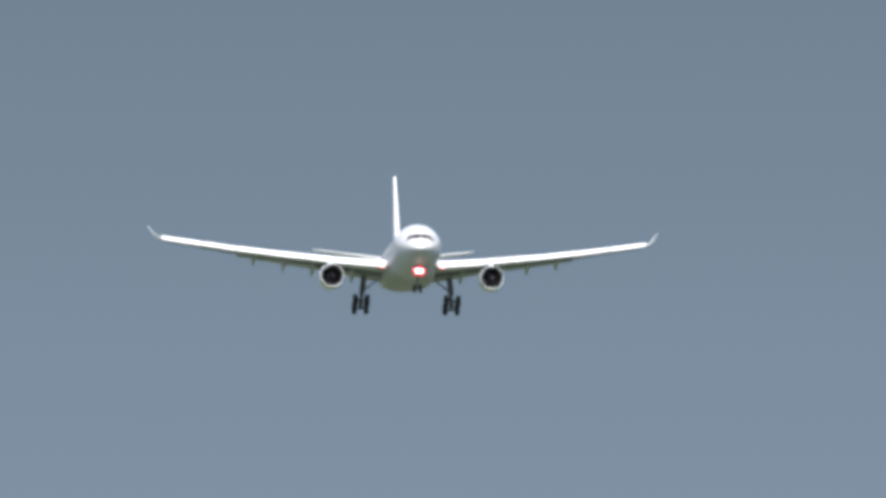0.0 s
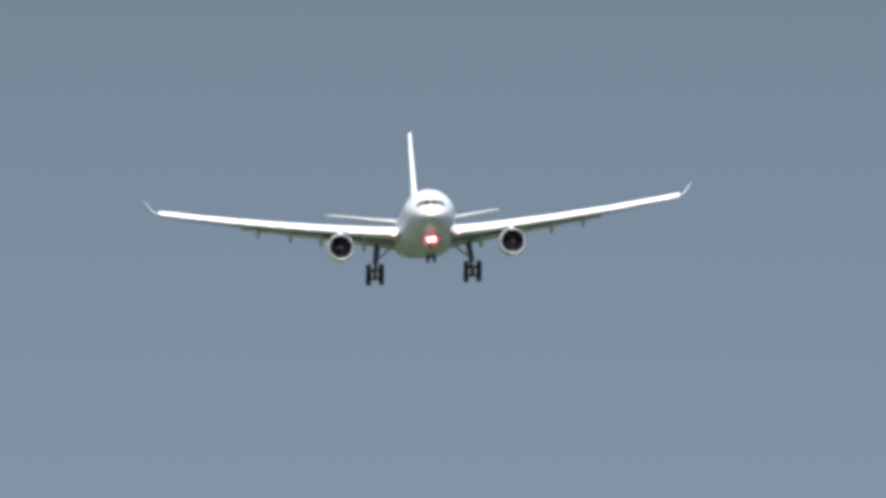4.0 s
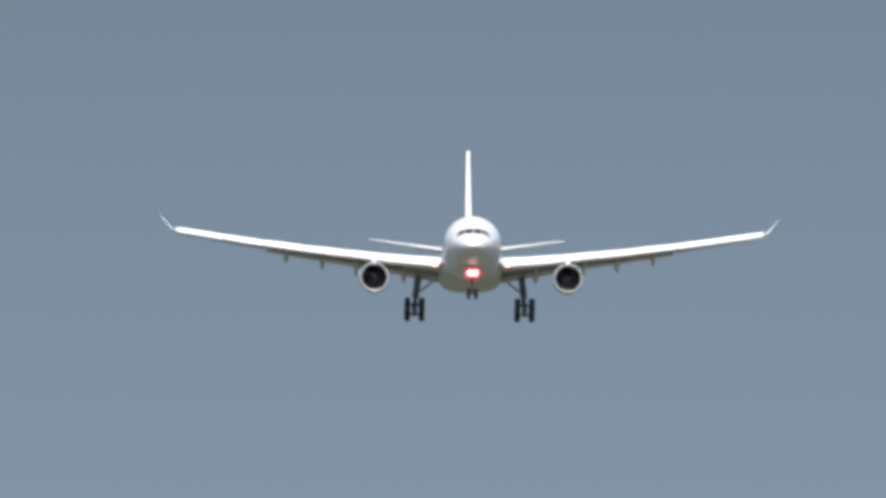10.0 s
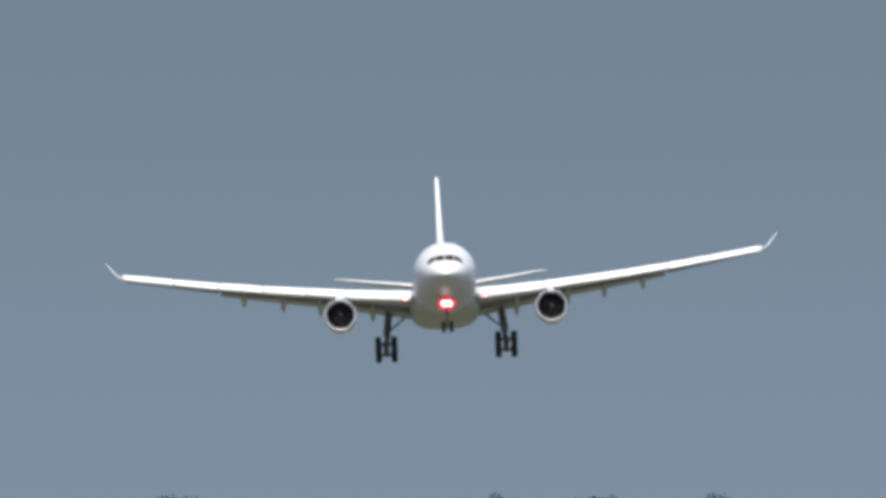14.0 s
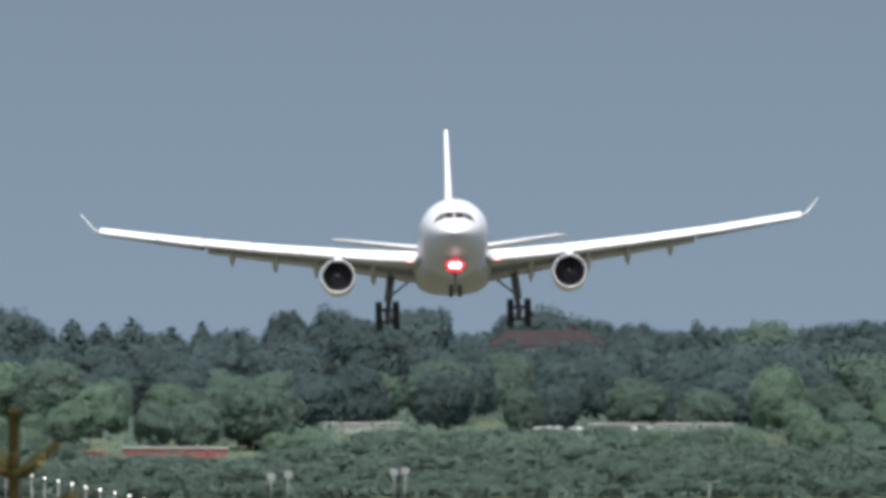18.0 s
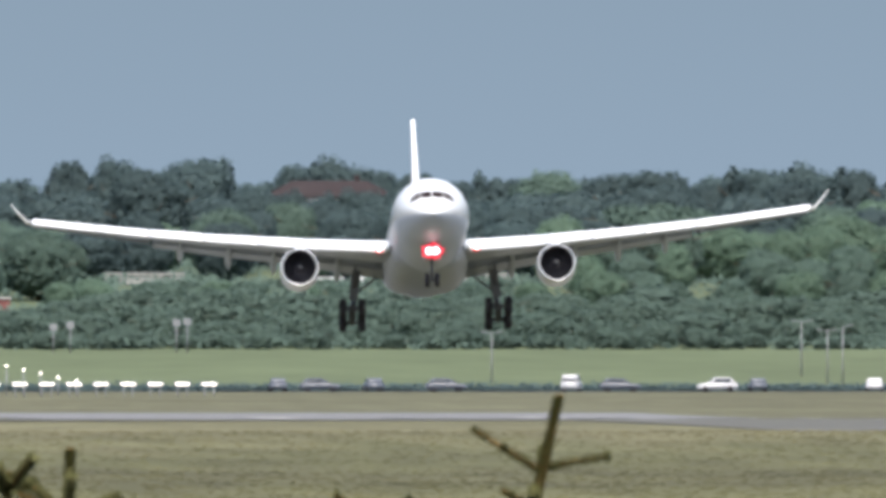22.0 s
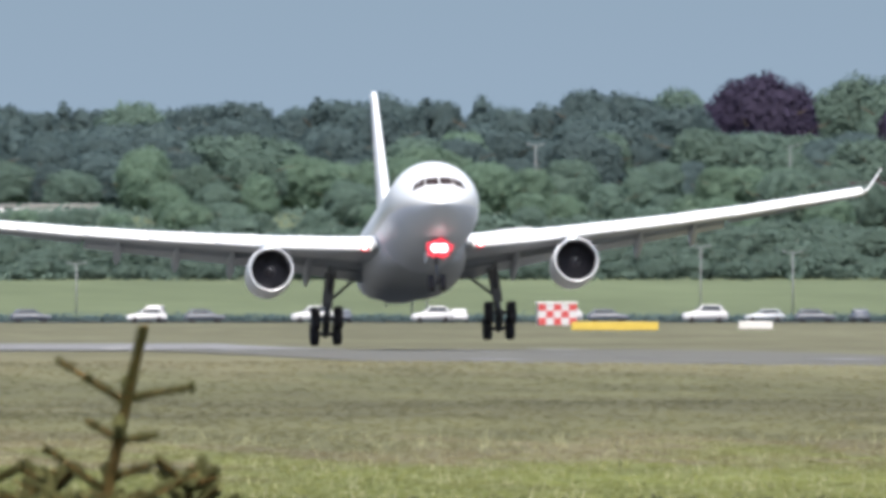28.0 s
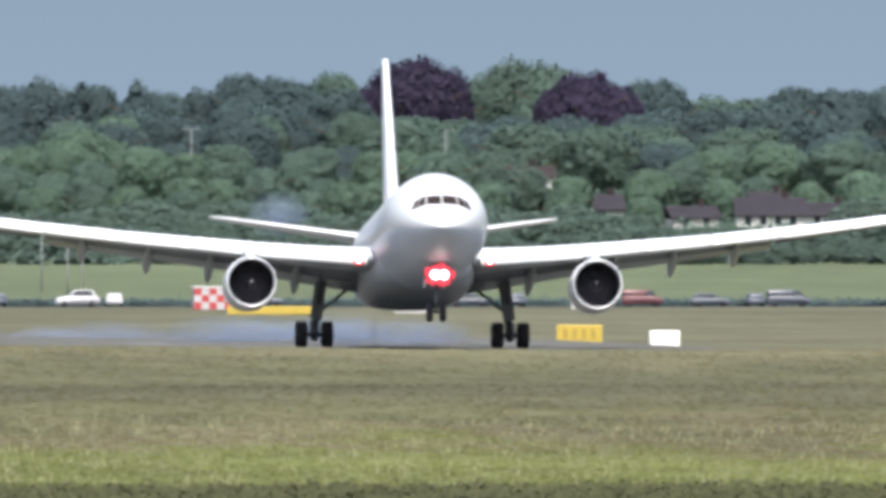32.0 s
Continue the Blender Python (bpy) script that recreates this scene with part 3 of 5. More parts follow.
        for k in range(26):
            part("fan_blade", blade, FAN_METAL, eng, at=pose(0, 1.72, 0, 0, 360 * k / 26, 0))
        part("exhaust_cone", raw("exhaust_cone", *turned([(0.85, 4.9), (0.8, 6.2), (0.6, 6.9), (0.3, 7.3), (0.03, 7.5)], 24)), DARK_METAL, eng)
        rings = []
        for y, z0, z1, w in ((-10.3, -1.2, -1.0, 0.12), (-9.0, -1.25, -0.8, 0.24), (-6.5, -1.35, -0.35, 0.26), (-4.0, -1.5, -0.6, 0.24), (-1.0, -1.4, -0.8, 0.1)):
            rings.append([Vector((ex - w, y, z0)), Vector((ex - w, y, z1)), Vector((ex, y, z1 + 0.08)), Vector((ex + w, y, z1)), Vector((ex + w, y, z0))])
        part("pylon", raw("pylon", *loft(rings)), GREY_PAINT, plane, "grey engine pylon")
        # tailplane
        rings = []
        for x, le, ch, z in ((0.6, 19.6, 6.0, 1.75), (4.5, 22.6, 4.2, 2.45), (8.8, 25.9, 2.4, 3.25), (9.6, 27.0, 1.5, 3.4)):
            ring = [Vector((s * x, le + v, z + u)) for v, u in aerofoil(ch, 0.09)]
            rings.append(ring if s > 0 else ring[::-1])
        part("tailplane", raw("tailplane", *loft(rings)), WHITE_PAINT, plane, "white horizontal tailplane")
    # fin
    rings = []
    for z, le, ch in ((2.0, 14.2, 12.0), (2.9, 17.2, 9.2), (4.0, 18.4, 8.3), (8.0, 22.1, 6.0), (11.7, 25.5, 3.9), (12.16, 26.2, 3.2)):
        rings.append([Vector((u, le + v, z)) for v, u in aerofoil(ch, 0.1)])
    fin = part("tail_fin", raw("tail_fin", *loft(rings)), WHITE_PAINT, plane, "white tail fin")
    # nose gear
    ng = part("nose_gear", raw("nose_gear", *joined(tube([(0, -21.9, -2.3), (0, -22.0, -3.6)], 0.13), tube([(0, -22.0, -3.6), (0, -22.05, -4.75)], 0.085), tube([(-0.5, -22.05, -4.75), (0.5, -22.05, -4.75)], 0.07),
                                                     tube([(0, -20.4, -2.6), (0, -21.95, -3.5)], 0.06))), DARK_METAL, plane, "dark steel nose gear leg")
    for s in (-1, 1):
        wheel_parts(ng, "nose_wheel", 0.52, 0.34, pose(s * 0.36, -22.05, -4.75))
        part("nose_gear_door", slab(s * 0.55, -20.8, -3.35, 0.05, 2.4, 0.75, 0.02), WHITE_PAINT, plane, "open white nose gear door")
        # lamps stand ahead of the gear leg to fit the camera's view
        part("nose_lamp", raw("nose_lamp", *joined(tube([(0, -0.06, 0), (0, 0.08, 0)], [0.25, 0.22], 14))), LAMP_WHITE, plane, "lit landing lamp", pose(s * 0.24, -25.1 + 0.012 * s, -2.93))
    # added glowing ring in place of red lens glare
    part("nose_lamp_rim", raw("nose_lamp_rim", *ragged_ring(0.62, 48)), GLARE_RED, plane, "red glowing ring added for glare round the nose lamps", pose(0, -25.0, -2.93) @ Matrix.Diagonal((1.28, 1, 0.94, 1)))
    # added disc that blocks the lamps' glow on the chin behind
    part("lamp_housing", raw("lamp_housing", *turned([(0.05, 0.09), (0.66, 0.085), (0.66, 0.16), (0.05, 0.2)], 24)), DARK_METAL, plane, "dark disc added to keep lamp glow off the chin", pose(0, -25.0, -2.93) @ Matrix.Diagonal((1.28, 1, 0.94, 1)))
    # added bar joining the forward lamps to the leg
    part("lamp_bracket", raw("lamp_bracket", *tube([(0, -24.95, -2.93), (0, -21.95, -2.8)], 0.06)), DARK_METAL, plane, "dark bar added to carry the lamps ahead of the leg")
    # main gear
    gears = []
    for s in (-1, 1):
        leg = part("main_gear", raw("main_gear", *joined(tube([(s * 4.85, 0.0, -1.2), (s * 5.18, 0.0, -3.4)], 0.28), tube([(s * 5.18, 0, -3.4), (s * 5.34, 0, -5.0)], 0.22),
                                                         tube([(s * 3.3, 0.2, -2.0), (s * 5.15, 0.0, -3.5)], 0.09), tube([(s * 5.1, -1.9, -1.5), (s * 5.15, -0.1, -3.3)], 0.08),
                                                         tube([(s * 5.2, 0.3, -3.5), (s * 5.3, 0.75, -4.2), (s * 5.34, 0.2, -4.8)], 0.06))), DARK_METAL, plane, "dark steel main gear leg")
        # shade-darkened door, turned to face ahead to fit the camera's view
        part("gear_door", slab(0, 0, -1.15, 0.66, 0.07, 2.2, 0.03), GEAR_DOOR_SHADE, plane, "main gear leg door, grey darkened for shade under the wing", pose(s * 5.12, -0.42, -2.75, 0, s * -8, s * 12))
        bogie = part("bogie", raw("bogie", *joined(tube([(0, -1.2, 0), (0, -0.4, 0.04), (0, 0.4, 0.04), (0, 1.2, 0)], [0.17, 0.24, 0.24, 0.17]), tube([(-0.75, -0.99, 0), (0.75, -0.99, 0)], 0.13), tube([(-0.75, 0.99, 0), (0.75, 0.99, 0)], 0.13), tube([(0, 0, -0.1), (0, 0, 0.7)], 0.26))), DARK_METAL, plane, "dark steel bogie beam",
                     pose(s * 5.34, 0, -5.0))
        for y in (-0.99, 0.99):
            for k in (-1, 1):
                wheel_parts(bogie, "main_wheel", 0.71, 0.55, pose(k * 0.7, y, 0))
                part("rim", raw("rim", *rim_data(0.7, 0.46)), DARK_METAL, bogie, "grey wheel rim", pose(k * 0.7, y, 0))
        gears.append((s, bogie))
    return plane, gears


airliner, bogies = build_airliner()

# ---- trees ----
rng = np.random.default_rng(7)


def leaf_quads(centres, normals, size, stretch=1.5, toss=0.34):
    """Small bent leaf sprays at points, turned roughly outwards."""
    n = len(centres)
    nr = normals + toss * rng.standard_normal((n, 3))
    nr /= np.linalg.norm(nr, axis=1, keepdims=True)
    u = np.cross(nr, rng.standard_normal((n, 3)))
    u /= np.linalg.norm(u, axis=1, keepdims=True)
    w = np.cross(nr, u)
    s = size * (0.6 + 0.8 * rng.random((n, 1)))
    a, b, c = u * s * stretch, w * s, nr * s * 0.35
    quads = np.stack([centres - a, centres - b * 0.8 + c, centres + a, centres + b + c * 0.5], 1).reshape(-1, 3)
    return quads.tolist(), [(4 * i, 4 * i + 1, 4 * i + 2, 4 * i + 3) for i in range(n)]


def crown_data(outline, h, w, count, size, deep=1.0, shell=0.42, rows=24, cols=40):
    """A crown: a closed lobed body after an outline (share of the way up -> radius, height), set all over with leaf sprays."""
    seed = Vector(rng.uniform(0, 90, 3).tolist())
    grid = np.zeros((rows, cols, 3))
    for j in range(rows):
        r, z = outline(j / (rows - 1), h, w)
        for i in range(cols):
            t = 2 * math.pi * i / cols
            p = Vector((r * math.cos(t), r * math.sin(t), z - h * 0.5))
            q = p * (3.0 / w) + seed
            lobes = 1 + deep * (0.34 * (abs(noise.noise(q)) - 0.22) + 0.26 * (abs(noise.noise(q * 2.1)) - 0.22) + 0.26 * noise.noise(q * 0.55))
            grid[j, i] = p.x * lobes, p.y * lobes, h * 0.5 + p.z * (0.45 + 0.55 * lobes)
    faces = [(j * cols + i, j * cols + (i + 1) % cols, (j + 1) * cols + (i + 1) % cols, (j + 1) * cols + i) for j in range(rows - 1) for i in range(cols)]
    a, b = grid[:-1], grid[1:]
    c, d = np.roll(b, -1, 1), np.roll(a, -1, 1)
    normal = np.cross(c - a, b - a)
    area = np.linalg.norm(normal, axis=2)
    normal /= np.maximum(area[..., None], 1e-9)
    pick = rng.choice(area.size, count, p=(area / area.sum()).ravel())
    jj, ii = pick // cols, pick % cols
    u, v = rng.random((count, 1)), rng.random((count, 1))
    pts = (a[jj, ii] * (1 - u) + d[jj, ii] * u) * (1 - v) + (b[jj, ii] * (1 - u) + c[jj, ii] * u) * v
    out = normal[jj, ii]
    tuft = np.array([0.6 * noise.noise((p[0] * 0.8, p[1] * 0.8, p[2] * 0.8)) + 0.4 * noise.noise((p[0] * 2.1, p[1] * 2.1, p[2] * 2.1)) for p in pts])[:, None]
    pts = pts + out * (shell * (1.5 * rng.random((count, 1)) - 0.9) + 0.7 * np.maximum(tuft, -0.15))
    # the body lies inside the leaves
    inward = np.zeros_like(grid)
    inward[:-1] += normal
    inward[1:] += normal
    inward /= np.maximum(np.linalg.norm(inward, axis=2, keepdims=True), 1e-9)
    body = (grid - inward * shell * 0.9).reshape(-1, 3).tolist(), faces
    return joined(body, leaf_quads(pts, out + np.array([0, 0, 0.35]), size))


def limbs(height, spread, n=5):
    out = [tube([(0, 0, -0.6), (0.05, 0, height * 0.3), (0.1, 0.1, height * 0.72)], [height * 0.032, height * 0.024, height * 0.008], 8)]
    for k in range(n):
        t = 2 * math.pi * k / n + 0.4
        z = height * (0.28 + 0.07 * k)
        out.append(tube([(0, 0, z), (spread * 0.3 * math.cos(t), spread * 0.3 * math.sin(t), z + height * 0.12), (spread * 0.62 * math.cos(t), spread * 0.62 * math.sin(t), z + height * 0.2)],
                        [height * 0.014, height * 0.009, height * 0.003], 6))
    return joined(*out)


def broad_outline(v, h, w):
    a = math.pi * (0.06 + 0.94 * v)
    return w * 0.47 * math.sin(a) ** 0.9 + 0.01, h * (0.5 - 0.46 * math.cos(a))


def bush_outline(v, h, w):
    a = math.pi * (0.3 + 0.7 * v)
    return w * 0.5 * math.sin(a) ** 0.8 + 0.01, h * (0.42 - 0.5 * math.cos(a))


def spire_outline(v, h, w):
    tier = 1 + 0.22 * (0.5 - (v * 7) % 1)
    return w * 0.5 * min(1, 4 * v + 0.3) * (1 - v) ** 0.75 * tier + 0.06, h * (0.08 + 0.92 * v)


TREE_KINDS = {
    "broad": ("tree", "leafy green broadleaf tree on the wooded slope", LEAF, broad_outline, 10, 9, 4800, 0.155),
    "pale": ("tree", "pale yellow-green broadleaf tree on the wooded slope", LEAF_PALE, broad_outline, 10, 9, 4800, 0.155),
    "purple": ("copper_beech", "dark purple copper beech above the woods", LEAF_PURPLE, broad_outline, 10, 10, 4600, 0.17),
    "deep": ("tree", "dark broadleaf tree high on the slope, tinted blue for haze", LEAF_DARK, broad_outline, 10, 9, 4800, 0.155),
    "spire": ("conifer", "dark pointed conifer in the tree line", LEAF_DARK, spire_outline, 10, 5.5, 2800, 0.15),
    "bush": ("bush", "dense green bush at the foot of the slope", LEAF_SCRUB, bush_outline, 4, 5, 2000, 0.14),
}
LIBRARY = {}


def plant(kind, x, y, height, width, turn=None):
    name, label, leaf, outline, h0, w0, count, size = TREE_KINDS[kind]
    variants = LIBRARY.setdefault(kind, [])
    turn = rng.random() * 360 if turn is None else turn
    m = pose(x, y, ground_z(x, y) - 0.1, 0, 0, turn) @ Matrix.Diagonal((width / w0, width / w0, height / h0, 1))
    if len(variants) < 8:
        ob = thing(name, label, "bush" if kind == "bush" else "tree", m, "trees of the slope" if kind != "bush" else "bushes of the slope")
        part("trunk", raw("trunk", *limbs(h0, w0)), BARK, ob)
        part("crown", raw("crown", *crown_data(outline, h0, w0, count, size, 0.6 if kind == "spire" else 1.0, 0.42 if h0 > 5 else 0.25)), leaf, ob)
        variants.append(ob)
        return ob
    ob = copy_thing(variants[int(rng.integers(8))], m)
    ob.matrix_basis = m
    return ob


# the skyline: bearing, height of the top, width in metres, kind
SKYLINE = [
    (2.2353, 23.43, 12, "broad"), (2.3528, 23.29, 11, "broad"), (2.4459, 22.52, 7, "spire"), (2.5487, 23.78, 11, "broad"), (2.6614, 22.87, 6, "spire"),
    (2.7152, 22.38, 5, "spire"), (2.7642, 22.73, 6, "spire"), (2.8328, 22.03, 6, "spire"), (2.8866, 22.45, 4.5, "spire"), (2.9454, 21.47, 6, "spire"),
    (3.0335, 23.99, 7, "broad"), (3.1119, 24.0, 6.5, "broad"), (3.2539, 24.5, 11, "broad"), (3.3567, 21.33, 7, "broad"), (3.4939, 23.7, 10, "broad"),
    (3.4253, 23.54, 7, "broad"), (3.5624, 22.98, 7, "broad"), (3.6359, 22.31, 7, "broad"), (3.6995, 21.47, 6, "broad"), (3.7436, 22.45, 4, "spire"), (3.7926, 21.96, 8, "broad"),
    (3.8611, 22.45, 9, "pale"), (3.9836, 22.38, 8, "broad"), (4.0570, 22.87, 9, "broad"), (4.1354, 20.77, 6, "broad"), (4.1844, 23.43, 5, "spire"),
    (4.2431, 23.15, 9, "broad"), (4.3117, 23.01, 8, "broad"), (4.3753, 23.15, 6, "spire"), (4.4047, 22.87, 6, "broad"), (4.4684, 23.15, 5, "spire"), (4.5174, 21.82, 6, "broad"),
    (4.5859, 21.82, 8, "broad"), (4.6476, 24.27, 7, "broad"), (4.7132, 23.43, 8, "broad"), (4.8092, 24.67, 9, "pale"), (4.7622, 22.52, 8, "broad"), (4.8895, 23.43, 7, "purple"),
    (4.9483, 26.30, 10, "purple"), (5.0051, 24.27, 7, "purple"), (5.1050, 25.31, 9, "pale"), (5.1834, 25.52, 10, "pale"), (5.2441, 24.48, 9, "purple"), (5.1951, 22.73, 6, "purple"), (5.3009, 22.73, 7, "purple"),
    (5.3597, 23.75, 9, "broad"), (5.4674, 21.36, 9, "pale"), (5.5359, 21.50, 9, "pale"), (5.6143, 22.73, 9, "broad"), (5.6927, 22.45, 9, "broad"), (5.7808, 22.17, 11, "broad"), (5.8787, 22.52, 12, "broad")]
for east, top, wide, kind in SKYLINE:
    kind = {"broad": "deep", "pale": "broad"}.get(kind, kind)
    x, y = spot(east, 4078 if kind == "purple" else 4100 + rng.uniform(0, 30))
    plant(kind, x, y, top + (0.4 if kind == "spire" else 0.3) - ground_z(x, y), wide * (1.5 if kind == "spire" else 1.15))
# broad domes that stand out before the dark row: bearing, distance, height of the top, width, kind
for east, far, top, wide, kind in ((4.378, 3880, 16.9, 10.5, "pale"), (4.045, 3935, 18.7, 15.5, "broad"), (4.078, 3800, 11.6, 6.0, "pale"), (4.208, 3860, 14.8, 9.0, "pale"), (3.754, 3860, 14.0, 7.0, "broad"),
                                   (4.687, 3955, 18.6, 7.0, "broad"), (4.94, 3965, 19.0, 13.0, "broad"), (5.58, 3825, 15.2, 8.0, "pale"), (5.33, 3955, 17.8, 13.0, "broad"), (5.527, 3945, 17.4, 12.0, "broad"),
                                   (5.409, 3800, 11.8, 9.0, "broad")):
    x, y = spot(east, far)
    plant(kind, x, y, top - ground_z(x, y), wide)
# trees before the large house
for east, top in ((3.3636, 20.82), (3.4155, 19.92), (3.4743, 19.58), (3.5281, 20.20), (3.5654, 19.78), (3.6114, 20.96)):
    x, y = spot(east, 4052)
    plant("deep", x, y, top - ground_z(x, y), 6.5)
# trees before the small house
for east, top, wide in ((5.0560, 10.19, 3.5), (5.1030, 11.73, 4.5), (5.1393, 12.64, 5.5), (5.1951, 10.12, 4)):
    x, y = spot(east, 3772)
    plant("broad", x, y, top - ground_z(x, y), wide)
# the closed woods behind and to both sides, as one
def far_woods():
    shapes, places = [], []
    for k in range(34):
        places.append((140 + 8.0 * k, 4135 + rng.uniform(-6, 6), 21.9 + rng.uniform(-0.9, 0.5), rng.uniform(7, 10)))
    for k in range(40):
        places.append((139 + 6.6 * k + rng.uniform(-1.5, 1.5), 4062 + rng.uniform(-8, 8), 20.0 + rng.uniform(-1.4, 0.6), rng.uniform(7, 10)))
    for k in range(22):
        places.append((135 - 9 * k if k % 2 else 410 + 9 * k, 4095 + rng.uniform(-20, 20), 21.6 + rng.uniform(-1, 0.8), rng.uniform(8, 11)))
    for x, y, top, wide in places:
        east, z = math.degrees(math.atan2(x, y)), ground_z(x, y) - 0.1
        for e0, e1, reach, most in GAPS:
            if y < reach + 10 and e0 < east < e1:
                top = min(top, most)
        v, f = crown_data(broad_outline, top - z, wide, 1900, 0.2)
        shapes.append(((np.array(v) + np.array([x, y, z])).tolist(), f))
    me = raw("far_woods", *joined(*shapes))
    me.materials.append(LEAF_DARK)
    return tagged(new("far_woods", me), "dark closed woods behind the slope, tinted blue for haze", "woods", kind="stuff")


# where roofs and vans show between the trees: bearings, distance, highest top
GAPS = ((3.3567, 3.6163, 4060, 18.93), (4.8308, 5.3597, 4060, 19.07), (3.0580, 3.8611, 3860, 9.25), (2.6418, 3.0091, 3700, 6.15), (5.3548, 5.7220, 3722, 5.5), (5.225, 5.32, 3745, 7.0))
far_woods()
# rows of lower trees down the slope: distance, heights, spacing
for far, low, high, gap in ((3995, 8.0, 10.0, 7.4), (3935, 6.5, 8.5, 7.2), (3870, 5.5, 7.5, 7), (3805, 5.5, 7.5, 6.6), (3735, 4.5, 6.5, 6.2), (3665, 4, 6, 5.8)):
    x = 138.0
    while x < 398:
        px, py = x + rng.uniform(-1.5, 1.5), far + rng.uniform(-18, 18)
        tall = rng.uniform(low, high) * (1.3 if rng.random() < 0.14 else 1)
        east = math.degrees(math.atan2(px, py))
        for e0, e1, reach, most in GAPS:
            if far < reach and e0 < east < e1:
                tall = min(tall, most - ground_z(px, py) + rng.uniform(-0.5, 0.3))
        draw = rng.random()
        if tall > 2.2:
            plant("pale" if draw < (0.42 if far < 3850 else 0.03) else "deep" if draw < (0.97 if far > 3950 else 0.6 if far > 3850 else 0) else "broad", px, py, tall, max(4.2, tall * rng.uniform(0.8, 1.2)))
        elif tall > 1:
            plant("bush", px, py, tall, 4)
        x += gap * rng.uniform(0.8, 1.2)
for far, low, high, gap in ((3605, 3.6, 5.2, 3.8), (3565, 3.0, 4.6, 3.6), (3530, 2.2, 4.0, 3.4), (3510, 1.4, 2.6, 3.2)):
    x = 135.0
    while x < 375:
        py, tall = far + rng.uniform(-8, 8), rng.uniform(low, high)
        for e0, e1, reach, most in GAPS[3:]:
            if e0 < math.degrees(math.atan2(x, py)) < e1:
                tall = max(1.0, min(tall, most - ground_z(x, py) + rng.uniform(-0.3, 0.2)))
        plant("bush", x, py, tall, rng.uniform(0.9, 1.5) * tall + 1.2)
        x += gap * rng.uniform(0.8, 1.25)


def scatter(name, label, category, n, x0, x1, y0, y1, high, size, quads, material):
    """Low growth on the ground as one piece."""
    xs, ys = rng.uniform(x0, x1, n), rng.uniform(y0, y1, n)
    zs = np.array([ground_z(x, y) for x, y in zip(xs, ys)])
    pts = np.repeat(np.stack([xs, ys, zs], 1), quads, 0)
    off = rng.standard_normal((n * quads, 3)) * np.array([high * 0.6, high * 0.6, high * 0.3]) + np.array([0, 0, high * 0.45])
    v, f = leaf_quads(pts + off, np.tile([0, -0.3, 1.0], (n * quads, 1)), size)
    me = raw(name, v, f, False)
    me.materials.append(material)
    return tagged(new(name, me), label, category, kind="stuff")


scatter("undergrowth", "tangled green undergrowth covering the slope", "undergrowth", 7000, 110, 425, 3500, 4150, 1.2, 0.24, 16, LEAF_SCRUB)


def meadow(name, label, n, x_left, x_right, y0, y1, high, wide, material):
    """Grass tufts: each a few pointed blades."""
    ys = rng.uniform(y0, y1, n)
    f = rng.random(n)
    xs = ys * (x_left + (x_right - x_left) * f)
    zs = np.array([ground_z(x, y) for x, y in zip(xs, ys)])
    k = 4
    base = np.repeat(np.stack([xs, ys, zs], 1), k, 0)
    patch = np.repeat(np.array([0.55 + 0.9 * (0.5 + 0.5 * noise.noise((x * 0.05, y * 0.012, 3))) for x, y in zip(xs, ys)]), k)
    m = n * k
    base += rng.standard_normal((m, 3)) * np.array([0.22, 0.22, 0])
    t = rng.random(m) * 2 * math.pi
    d = np.stack([np.cos(t), np.sin(t), np.zeros(m)], 1) * (wide * (0.6 + 0.8 * rng.random((m, 1))))
    tip = base + np.stack([rng.standard_normal(m) * 0.12, rng.standard_normal(m) * 0.12, high * patch * (0.5 + 0.8 * rng.random(m))], 1)
    v = np.stack([base - d, base + d, tip], 1).reshape(-1, 3)
    me = raw(name, v.tolist(), [(3 * i, 3 * i + 1, 3 * i + 2) for i in range(m)], False)
    me.materials.append(material)
    return tagged(new(name, me), label, "grass", kind="stuff")


def tufts(name, label, n, y0, y1, high, size, quads, material):
    """Low grass clumps on the open field, thinner where the grass is short."""
    ys = y0 + (y1 - y0) * rng.random(n) ** 1.35
    xs = ys * rng.uniform(0.045, 0.115, n)
    keep = (xs < RUNWAY_X - RUNWAY_HALF - 3) | (xs > RUNWAY_X + RUNWAY_HALF + 3) | (ys < 1600) | (ys > 2640)
    xs, ys = xs[keep], ys[keep]
    n = len(xs)
    zs = np.array([ground_z(x, y) for x, y in zip(xs, ys)])
    tall = high * np.array([0.6 + 0.8 * (0.5 + 0.5 * noise.noise((x * 0.04, y * 0.01, 3))) for x, y in zip(xs, ys)])
    pts = np.repeat(np.stack([xs, ys, zs], 1), quads, 0)
    t = np.repeat(tall, quads)[:, None]
    pts = pts + rng.standard_normal((n * quads, 3)) * np.array([1.5, 1.5, 0.32]) * t + np.array([0, 0, 0.4]) * t
    v, f = leaf_quads(pts, np.tile([0, -0.3, 1.0], (n * quads, 1)), size, 1.5, 0.12)
    me = raw(name, v, f, False)
    me.materials.append(material)
    return tagged(new(name, me), label, "grass", kind="stuff")


tufts("grass", "uneven yellow-green airfield grass in tufts", 20000, 860, 1540, 0.042, 0.045, 14, TUFTS)
meadow("grass_seed_heads", "pale dry seed heads in the grass", 1700, 0.05, 0.112, 890, 1120, 0.3, 0.014, SEED_HEADS)

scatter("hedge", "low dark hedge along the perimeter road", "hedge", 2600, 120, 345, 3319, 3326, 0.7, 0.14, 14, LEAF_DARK)
